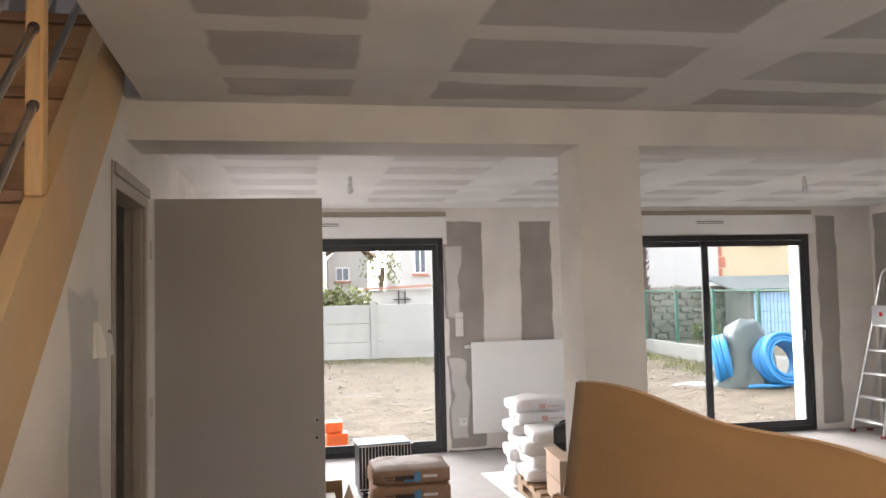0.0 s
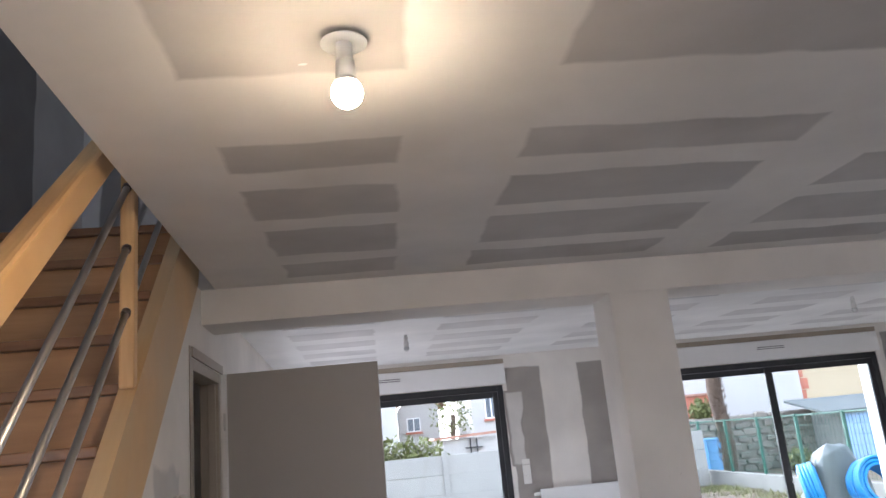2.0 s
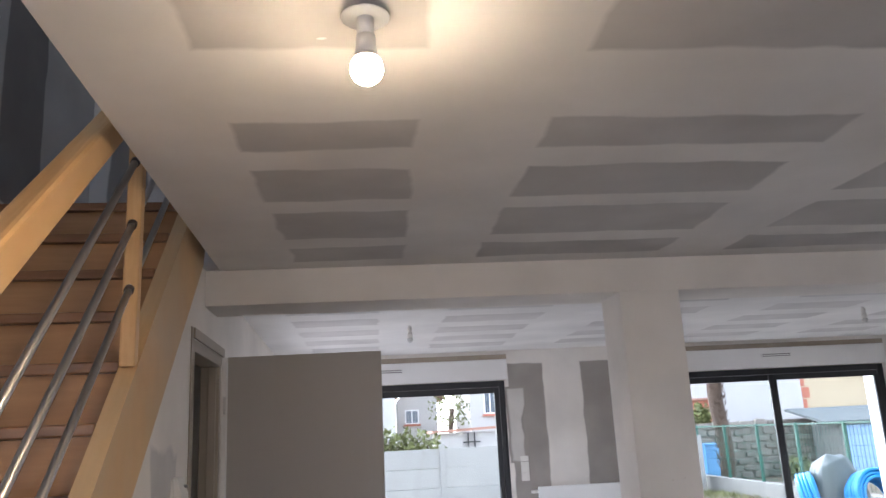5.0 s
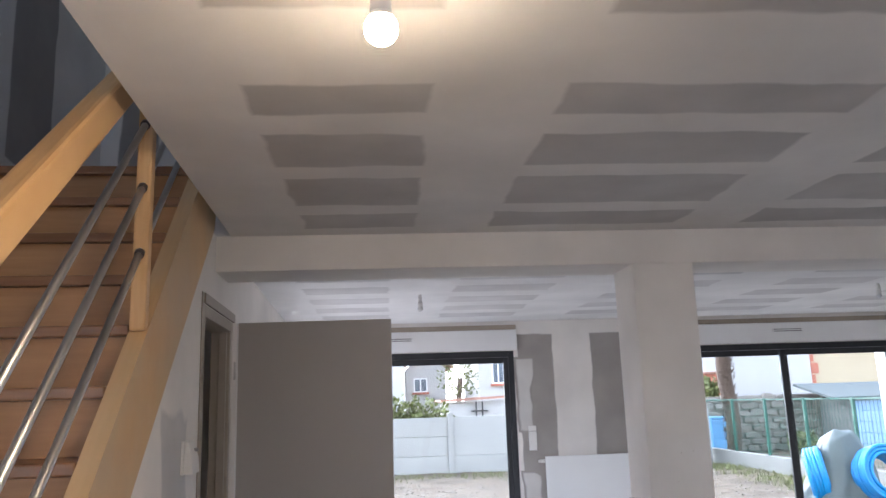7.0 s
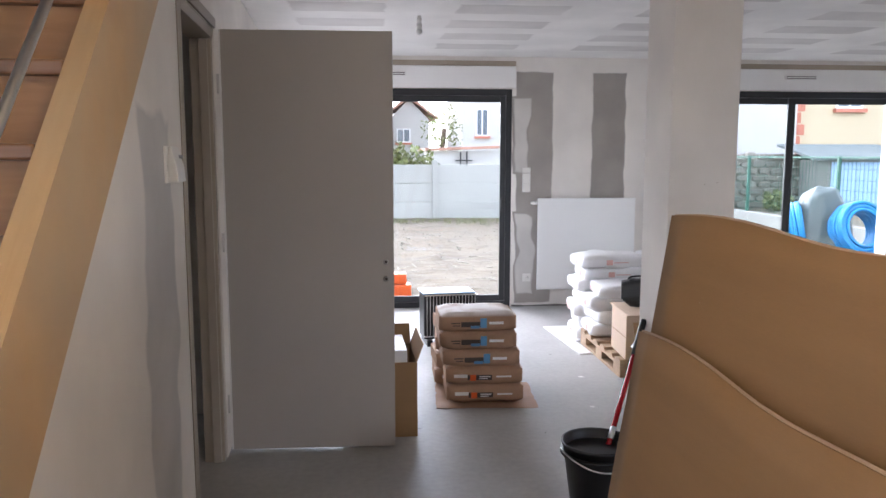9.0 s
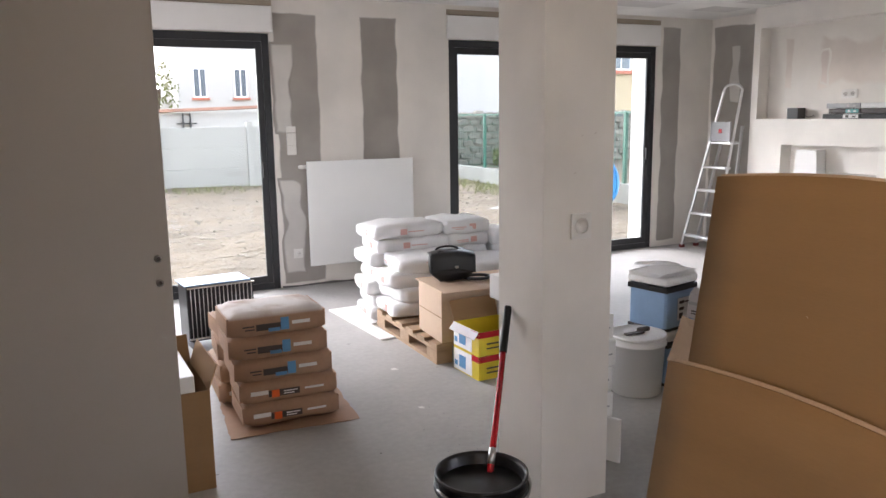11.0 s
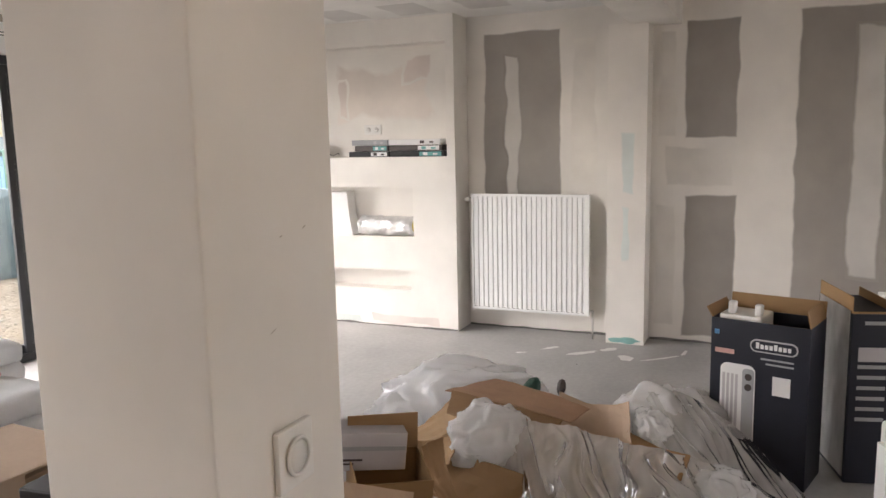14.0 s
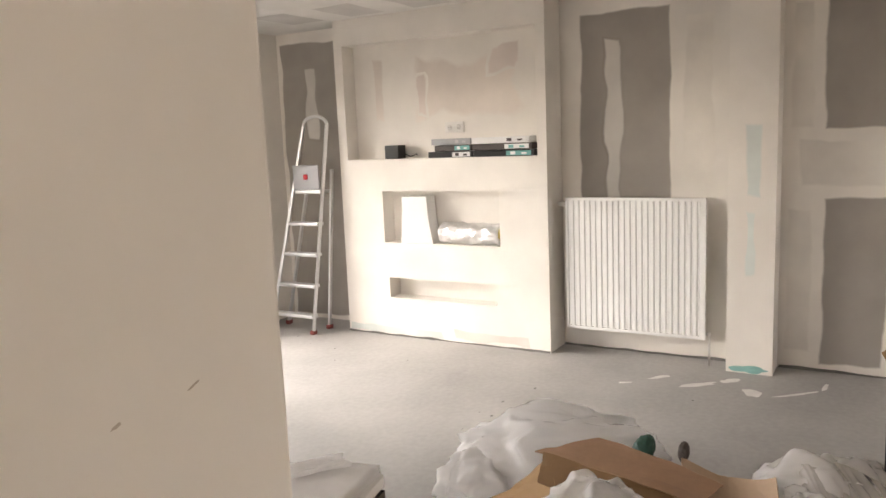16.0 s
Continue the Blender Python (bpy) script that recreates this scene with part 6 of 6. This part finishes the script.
# Dark ragged strips run where the walls meet the floor.
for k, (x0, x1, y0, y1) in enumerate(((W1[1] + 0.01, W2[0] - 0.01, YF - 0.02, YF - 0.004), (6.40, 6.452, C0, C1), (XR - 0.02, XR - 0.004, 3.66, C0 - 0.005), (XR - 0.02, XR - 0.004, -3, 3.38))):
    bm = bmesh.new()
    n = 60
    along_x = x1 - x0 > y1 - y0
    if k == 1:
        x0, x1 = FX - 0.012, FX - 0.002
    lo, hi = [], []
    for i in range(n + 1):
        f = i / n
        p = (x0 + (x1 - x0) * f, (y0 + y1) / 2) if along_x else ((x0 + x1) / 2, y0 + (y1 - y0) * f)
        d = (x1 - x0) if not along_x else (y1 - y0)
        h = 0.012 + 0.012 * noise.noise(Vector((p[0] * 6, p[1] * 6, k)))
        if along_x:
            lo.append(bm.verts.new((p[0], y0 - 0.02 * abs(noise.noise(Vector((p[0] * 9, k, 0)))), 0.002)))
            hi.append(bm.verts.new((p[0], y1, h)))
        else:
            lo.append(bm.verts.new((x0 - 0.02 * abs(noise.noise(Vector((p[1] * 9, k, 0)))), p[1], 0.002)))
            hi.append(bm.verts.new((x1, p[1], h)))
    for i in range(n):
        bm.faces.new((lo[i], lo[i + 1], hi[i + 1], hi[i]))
    part("rough_edge", bm, "dark_rough", floor)

stain(ceil1, "label", (0.62, 1.089, H - 0.0035), ux, uy, 0.024, 0.012, 4.4, "paper")
oc = thing("board_offcut", (2.36, 3.42, 0, 0, 0, 25), "white plasterboard offcut standing by the pillar foot", "board")
part("sheet", boxes((-0.02, -0.005, -0.05, 0.08, 0.001, 0.19), bevel=0.003), "white", oc)
bm = bmesh.new()
for k in range(70):
    x, y = 1.97 + rs.gauss(0, 0.10), 3.92 + rs.gauss(0, 0.16)
    q = rs.uniform(0.002, 0.0055)
    vs = bmesh.ops.create_icosphere(bm, subdivisions=1, radius=q)["verts"]
    for v in vs:
        v.co = Vector((v.co.x * rs.uniform(0.7, 1.5) + x, v.co.y * rs.uniform(0.7, 1.5) + y, max(0.0, v.co.z * 0.6) + 0.001))
tagged(mesh_ob("plaster_crumbs", bm, "grey"), "grey plaster crumbs scattered on the screed", "crumbs", kind="stuff")

# ---- garden ----
GZ = -0.12


def ground_z(x, y):
    """Height of the churned earth."""
    z = GZ + 0.05 * noise.noise(Vector((x * 0.8, y * 0.8, 0))) + 0.035 * noise.noise(Vector((x * 3.1, y * 3.1, 1))) + 0.02 * noise.noise(Vector((x * 9, y * 9, 2)))
    return min(z, GZ) if y < 8.2 else z


bm = bmesh.new()
bmesh.ops.create_grid(bm, x_segments=120, y_segments=90, size=1)
for v in bm.verts:
    x, y = v.co.x * 16 + 4, v.co.y * 9 + 7.68 + 9
    v.co = Vector((x, y, ground_z(x, y)))
structure("ground_garden", bm, "earth", "churned bare earth of the garden", "ground")
bm = bmesh.new()
bmesh.ops.create_grid(bm, x_segments=4, y_segments=4, size=600)
bm.transform(pose(0, 0, GZ - 0.17))
structure("ground", bm, "field", "bare winter ground reaching the horizon", "ground")
bm = bmesh.new()
for k in range(420):
    x, y = rs.uniform(-2, 9), rs.uniform(8.2, 17)
    quad_box(bm, -1, 1, -1, 1, -1, 1, pose(x, y, ground_z(x, y) - 0.002, rs.uniform(0, 90), rs.uniform(0, 90), rs.uniform(0, 90)) @ Matrix.Diagonal((rs.uniform(0.008, 0.028), rs.uniform(0.008, 0.02), rs.uniform(0.006, 0.018), 1)))
for k in range(900):
    x, y, a = rs.uniform(-2, 9), rs.uniform(8.3, 18), rs.uniform(0, 180)
    quad_box(bm, -1, 1, -1, 1, -1, 1, pose(x, y, ground_z(x, y) + 0.004, rs.uniform(-8, 8), rs.uniform(-8, 8), a) @ Matrix.Diagonal((rs.uniform(0.03, 0.12), rs.uniform(0.003, 0.008), 0.003, 1)))
tagged(mesh_ob("stones_in_earth", bm, "stone"), "small stones and straw lying on the earth", "stones", kind="stuff")
bm = bmesh.new()
for k in range(2600):
    x = rs.uniform(-4, 8.9)
    y = 17.9 + abs(rs.gauss(0, 0.45)) * -1 + rs.uniform(0, 0.9) if k % 2 else rs.uniform(12.5, 18.5)
    if k % 2 == 0:
        x = 8.6 + rs.gauss(0, 0.35) - 0.2
    h, a = rs.uniform(0.04, 0.14), rs.uniform(0, 6.28)
    d = Vector((math.cos(a), math.sin(a), 0)) * 0.012
    p = Vector((x, y, GZ))
    vs = [bm.verts.new(q) for q in (p - d, p + d, p + Vector((rs.gauss(0, 0.03), rs.gauss(0, 0.03), h)))]
    bm.faces.new(vs)
tagged(mesh_ob("grass_tufts", bm, "grass"), "thin grass along the garden walls", "grass", kind="stuff")

# precast concrete fence: posts with stacked panels
cf = thing("concrete_fence", (0, 19.2, GZ), "pale precast concrete panel fence", "fence")
for k in range(-4, 3):
    x = 2.22 + 2.05 * k
    part("post", boxes((x - 0.07, x + 0.07, -0.08, 0.06, -0.1, 1.46), bevel=0.01), "concrete", cf)
    for j in range(3):
        part("panel", boxes((x + 0.071, x + 1.979, -0.025, 0.025, 0.47 * j - 0.05, 0.47 * j + 0.412), bevel=0.006), "concrete", cf)

x = 2.22 + 2.05 * 3
part("post", boxes((x - 0.07, x + 0.07, -0.08, 0.06, -0.1, 1.46), bevel=0.01), "concrete", cf)
for j in range(3):
    part("panel", boxes((x + 0.071, 8.9, -0.025, 0.025, 0.47 * j - 0.05, 0.47 * j + 0.412), bevel=0.006), "concrete", cf)

# kerb wall and green mesh fence
kw = structure("kerb_wall", boxes((8.95, 9.15, 8.0, 20.5, GZ - 0.1, 0.22)), "kerb", "low concrete kerb wall under the fence", "wall")
gf = thing("mesh_fence", (9.05, 0, 0.22), "green coated steel mesh fence on a low wall", "fence")
for k in range(8):
    y = 8.2 + 1.65 * k
    part("post", boxes((-0.03, 0.03, y - 0.03, y + 0.03, 0, 1.24), bevel=0.004), "fence", gf)
    bm = bmesh.new()
    for j in range(14):
        quad_box(bm, -0.003, 0.003, y + 0.04 + j * 0.112, y + 0.046 + j * 0.112, 0.03, 1.2)
    for j in range(7):
        quad_box(bm, 0.0035, 0.0085, y + 0.031, y + 1.619, 0.05 + j * 0.19, 0.056 + j * 0.19)
    part("mesh_panel", bm, "fence", gf)
    part("rail", boxes((-0.015, 0.015, y + 0.031, y + 1.619, 1.2, 1.225)), "fence", gf)


# ---- tarpaulin heap, conduit coils, cone ----
tp = thing("tarpaulin_heap", (7.75, 11.65, GZ), "grey-green tarpaulin over a pile in the garden", "tarpaulin")
bm, rings = bmesh.new(), []
for k in range(25):
    f = k / 24
    z = 1.0 * min(1.0, f * 1.35) if f < 0.7 else 0.945 + 0.10 * (f - 0.7) / 0.3
    row = []
    for j in range(72):
        a = math.tau * j / 72
        c, s_ = math.cos(a), math.sin(a)
        sq4 = (abs(c) ** 3 + abs(s_) ** 3) ** (-1 / 3)
        r = (1 - 0.60 * min(1, f / 0.7) ** 1.2) * (1 if f < 0.7 else max(0.0, 1 - (f - 0.7) / 0.3))
        fold = 0.14 * (0.3 - min(0.6, crease(Vector((c, s_, z * 1.6)), 2.0))) + 0.16 * (ridged(Vector((c * 1.6, s_ * 1.6, z * 0.5)), 1.6) - 0.6) + 0.03 * noise.noise(Vector((c * 3, s_ * 3, z * 2.6)))
        r *= 1 + fold * (1 if f < 0.7 else 0.5)
        dz = 0.05 * noise.noise(Vector((c * r * 2, s_ * r * 2, 7))) + 0.22 * c * r * (1 if f > 0.5 else f * 2)
        row.append(bm.verts.new((0.58 * sq4 * c * r, 0.46 * sq4 * s_ * r, max(0.0, z * 1.06 + dz * min(1, f * 3)))))
    rings.append(row)
for a, b in zip(rings, rings[1:]):
    for j in range(72):
        bm.faces.new((a[j], a[(j + 1) % 72], b[(j + 1) % 72], b[j]))
bmesh.ops.remove_doubles(bm, verts=bm.verts, dist=0.002)
part("tarpaulin", bm, "tarp", tp, "", True)
bm = draped(33, -0.75, 0.15, 0.5, 0.3, 0.06, 0, 0.2, 0, 30)
part("loose_end", bm, "slate", tp, "", True)


def coil(m, r, turns, label):
    c = thing("conduit_coil", m, label, "conduit coil", "blue coils")
    for k in range(turns):
        q = rs.uniform(-0.02, 0.02)
        bm = sweep(bmesh.new(), [((r - 0.055 * (k % 3)) * math.cos(a), (r - 0.055 * (k % 3)) * math.sin(a), 0.05 * (k // 3) + q) for a in [math.tau * j / 40 for j in range(40)]], 0.028, 8, True)
        part("turn", bm, "hose", c, "", True)


coil(pose(7.30, 11.70, 0.28, 80, 0, 62), 0.40, 15, "bright blue conduit coil leaning on the tarpaulin")
coil(pose(8.14, 11.30, 0.30, 76, 0, 6), 0.40, 18, "bright blue conduit coil leaning on the tarpaulin")
bm = sweep(bmesh.new(), [(7.5 + 0.1 * k, 11.05 + 0.05 * math.sin(k), GZ + 0.05) for k in range(9)], 0.03, 8)
hs = tagged(mesh_ob("loose_conduit", bm, "hose", True), "length of blue conduit lying on the earth", "conduit")
cn = thing("orange_cover", (0.93, 8.25, GZ), "orange plastic cover standing outside the window", "cover")
part("cover_body", boxes((-0.12, 0.11, -0.1, 0.1, 0, 0.2), bevel=0.02), "orange", cn)
part("cover_top", boxes((-0.13, 0.06, -0.09, 0.09, 0.202, 0.32), bevel=0.025), "orange", cn)
bn = thing("wheelie_bin", (9.95, 21.2, GZ), "blue wheeled bin behind the mesh fence", "bin")
part("bin_body", boxes((-0.26, 0.26, -0.3, 0.3, 0.1, 1.0), bevel=0.03), "blue", bn)
part("lid", boxes((-0.29, 0.29, -0.33, 0.33, 1.001, 1.07), bevel=0.02), "blue", bn)
for y in (-0.22, 0.22):
    part("wheel", tube(bmesh.new(), (-0.3, y, 0.1), (-0.265, y, 0.1), 0.1), "dark", bn, "", True)

# rubble wall behind the fence
rw = thing("stone_wall", (9.4, 22.0, GZ), "rubble stone wall behind the fence", "wall")
part("mortar", boxes((0.0, 14.0, 0.05, 0.45, -0.1, 1.62)), "stone", rw)
stones = []
for k in range(4):
    stones.append(sack_mesh(0.42, 0.16, 0.2, 90 + k, 0.02, 0.6))
smesh = []
for k, b in enumerate(stones):
    me = bpy.data.meshes.new("stone")
    bmesh.ops.recalc_face_normals(b, faces=b.faces)
    bmesh.ops.dissolve_limit(b, angle_limit=0.25, verts=b.verts, edges=b.edges)
    b.to_mesh(me)
    b.free()
    me.materials.append(M["stone"])
    smesh.append(me)
for j in range(8):
    for i in range(32):
        s = new("stone", smesh[rs.randrange(4)])
        s.parent = rw
        s.matrix_local = pose(0.2 + 0.43 * i + (0.2 if j % 2 else 0) + rs.uniform(-0.03, 0.03), 0.03, 0.205 * j, rs.uniform(-4, 4), rs.uniform(-9, 9), rs.uniform(-6, 6)) @ Matrix.Diagonal((rs.uniform(0.6, 1.15), 1, rs.uniform(0.7, 1.2), 1))
sh = thing("garden_shed", (12.5, 20.4, GZ), "pale shed with a grey sloping roof", "shed")
part("wall", boxes((0.9, 3.3, 0.0, 1.4, 0, 1.45)), "kerb", sh)
part("roof", prism([(-0.3, 1.45), (1.7, 1.85), (1.7, 1.92), (-0.3, 1.52)], 0.3, 3.5), "roof_grey", sh)
for k in range(9):
    part("board", boxes((1.0 + 0.25 * k, 1.24 + 0.25 * k, -0.03, -0.002, 0.05, 1.4), bevel=0.004), "pale_blue", sh, "pale blue board")


# ---- houses behind ----
def far_window(h, x, z, w, hh, y, shutters=False):
    f = part("window", boxes((x, x + w, y - 0.04, y - 0.003, z, z + hh)), "white", h, "white framed window")
    part("pane", boxes((x + 0.08, x + w / 2 - 0.04, y - 0.06, y - 0.042, z + 0.08, z + hh - 0.08), (x + w / 2 + 0.04, x + w - 0.08, y - 0.06, y - 0.042, z + 0.08, z + hh - 0.08)), "window_far", f)
    part("sill", boxes((x - 0.1, x + w + 0.1, y - 0.18, y - 0.003, z - 0.14, z - 0.003)), "brick", f, "red brick sill")


def house(x, y, w, d, h, rise, wall, label, wins, ridge="x"):
    o = thing("house", (x, y, GZ - 0.1), label, "house", "houses behind")
    part("wall", boxes((0, w, 0, d, 0, h)), wall, o)
    if ridge == "x":
        bm = prism([(-0.5, h), (d / 2, h + rise), (d + 0.5, h), (d + 0.5, h + 0.15), (d / 2, h + rise + 0.2), (-0.5, h + 0.15)], -0.5, w + 0.5)
    else:
        bm = prism([(-0.5, h), (w / 2, h + rise), (w + 0.5, h), (w + 0.5, h + 0.15), (w / 2, h + rise + 0.2), (-0.5, h + 0.15)], -0.5, d + 0.5)
        bm.transform(pose(w, 0, 0, 0, 0, 90))
        g = prism([(0, h), (w, h), (w / 2, h + rise)], 0.05, d - 0.05)
        g.transform(pose(w, 0, 0, 0, 0, 90))
        part("gable", g, wall, o)
    part("roof", bm, "tiles", o)
    for wx, wz, ww, wh in wins:
        far_window(o, wx, wz, ww, wh, 0)
    return o


house(9.0, 26.0, 6.65, 8, 6.5, 2.5, "facade_white", "plain white rendered house wall", ())
hy = house(15.7, 26.2, 9, 8, 6.3, 2.5, "facade_yellow", "ochre rendered house with red brick corner", ((1.5, 3.35, 1.0, 1.3), (4.6, 3.35, 1.0, 1.3)))
for k in range(14):
    part("corner_brick", boxes((-0.04, 0.34 if k % 2 else 0.2, -0.04, -0.003, 0.3 + 0.42 * k, 0.68 + 0.42 * k), bevel=0.01), "brick", hy)
house(-5.0, 45, 6.6, 8, 5.6, 2.6, "facade_white", "white house with tiled roof", ((1.2, 3.3, 1.1, 1.4), (4.6, 2.6, 0.7, 1.4)), "y")
house(1.8, 50, 2.6, 8, 4.0, 1.3, "facade_white", "small pale house with tiled gable", ((0.5, 2.5, 0.9, 0.9),), "y")
house(6.0, 45, 8, 9, 7.4, 2.6, "facade_white", "tall white house with several windows", ((0.8, 2.8, 0.75, 1.6), (3.0, 2.8, 0.75, 1.6), (5.4, 2.8, 0.75, 1.6)))
bh = thing("brick_shed", (9.7, 24.6, GZ), "small orange-red brick shed behind the stone wall", "shed")
part("wall", boxes((0.0, 2.0, 0.0, 1.6, 0, 2.35)), "brick", bh)
part("roof", boxes((-0.1, 2.1, -0.12, 1.7, 2.352, 2.43), bevel=0.01), "tiles", bh)
ob = thing("outbuilding", (2.5, 24.0, GZ), "low white outbuilding with a shallow tiled roof", "outbuilding")
part("wall", boxes((0.0, 7.0, 0.0, 3.0, 0, 1.72)), "facade_white", ob)
rf = boxes((-0.2, 7.2, -0.25, 3.2, 0, 0.08))
rf.transform(pose(0, 0, 1.73, 0, -2.0, 0))
part("roof", rf, "tiles", ob)
part("vent_pipe", boxes((0.9, 0.94, -0.12, -0.05, 1.25, 1.7), (1.1, 1.14, -0.12, -0.05, 1.25, 1.7), (0.75, 1.3, -0.10, -0.06, 1.4, 1.44)), "dark", ob)


def shrub(name, at_, rx, ry, rz, n, seed, label, category, trunk=None, girth=0.13):
    r0 = random.Random(seed)
    s = thing(name, at_, label, category)
    if trunk:
        bm = bmesh.new()
        sweep(bm, [(0.05 * math.sin(k), 0.04 * math.cos(k * 1.3), trunk * k / 8) for k in range(9)], girth, 10)
        part("trunk", bm, "bark", s, "", True)
    bm = bmesh.new()
    base = trunk or rz * 0.5
    for k in range(n):
        d = Vector((r0.gauss(0, 1), r0.gauss(0, 1), r0.gauss(0, 1))).normalized() * r0.uniform(0.45, 1.0)
        d *= 1 + 0.35 * noise.noise(d * 2 + Vector((seed, 0, 0)))
        p = Vector((d.x * rx, d.y * ry, d.z * rz * 0.5 + base))
        a = Vector((r0.gauss(0, 1), r0.gauss(0, 1), r0.gauss(0, 1))).normalized() * 0.09
        b = a.cross(Vector((r0.gauss(0, 1), r0.gauss(0, 1), r0.gauss(0, 1)))).normalized() * 0.05
        vs = [bm.verts.new(p + q) for q in (-a, b, a, -b)]
        bm.faces.new(vs)
    part("crown", bm, "leaf", s)
    return s


shrub("hedge", (0.75, 21.0, GZ), 2.0, 0.6, 1.85, 4200, 3, "green and yellowish hedge behind the concrete fence", "hedge")
shrub("shrub", (12.2, 20.8, GZ), 0.45, 0.4, 0.6, 420, 6, "low shrub by the stone wall", "shrub")
shrub("bare_tree", (4.2, 38, GZ), 1.1, 1.0, 2.6, 420, 12, "thin garden tree between the houses", "tree", 2.9)
shrub("shrub", (10.55, 22.9, GZ), 0.42, 0.35, 1.0, 500, 21, "yellow-green bush behind the mesh fence", "shrub", 1.75, 0.05)
pm = shrub("palm_tree", (9.57, 19.4, GZ), 0.7, 0.7, 0.8, 200, 8, "palm tree with a shaggy brown trunk", "tree", 3.9, 0.19)
bm = bmesh.new()
for k in range(420):
    a, z = rs.uniform(0, math.tau), rs.uniform(0.3, 3.8)
    d, w = Vector((math.cos(a), math.sin(a), 0)), Vector((-math.sin(a), math.cos(a), 0)) * 0.03
    p = d * 0.18 + Vector((0, 0, z))
    bm.faces.new([bm.verts.new(q) for q in (p - w, p + w, p + d * rs.uniform(0.05, 0.11) + Vector((0, 0, rs.uniform(0.06, 0.16))))])
part("leaf_stubs", bm, "bark", pm, "shaggy dry leaf stubs")
bm = bmesh.new()
for k in range(26):
    a, droop = math.tau * k / 26 + rs.uniform(-0.1, 0.1), rs.uniform(0.2, 1.5)
    prev = None
    for j in range(7):
        f = j / 6
        c = Vector((math.cos(a) * 1.5 * f, math.sin(a) * 1.5 * f, 3.9 + 0.9 * f - droop * f * f * 1.2))
        side = Vector((-math.sin(a), math.cos(a), 0)) * 0.16 * math.sin(math.pi * min(1, f + 0.1))
        cur = (bm.verts.new(c - side), bm.verts.new(c + side))
        if prev:
            bm.faces.new((prev[0], prev[1], cur[1], cur[0]))
        prev = cur
part("fronds", bm, "leaf", pm)
for k, (x, z, w, h) in enumerate(((2.084, 1.353, 0.014, 0.002), (2.027, 1.346, 0.010, 0.003), (2.0, 1.22, 0.018, 0.002))):
    stain(pillar, "scuff_mark", (x, BEAM_Y - 0.001, z), (0.9, 0, 0.35), (-0.35, 0, 0.9), w, h, 0.3 + k, "scuff")
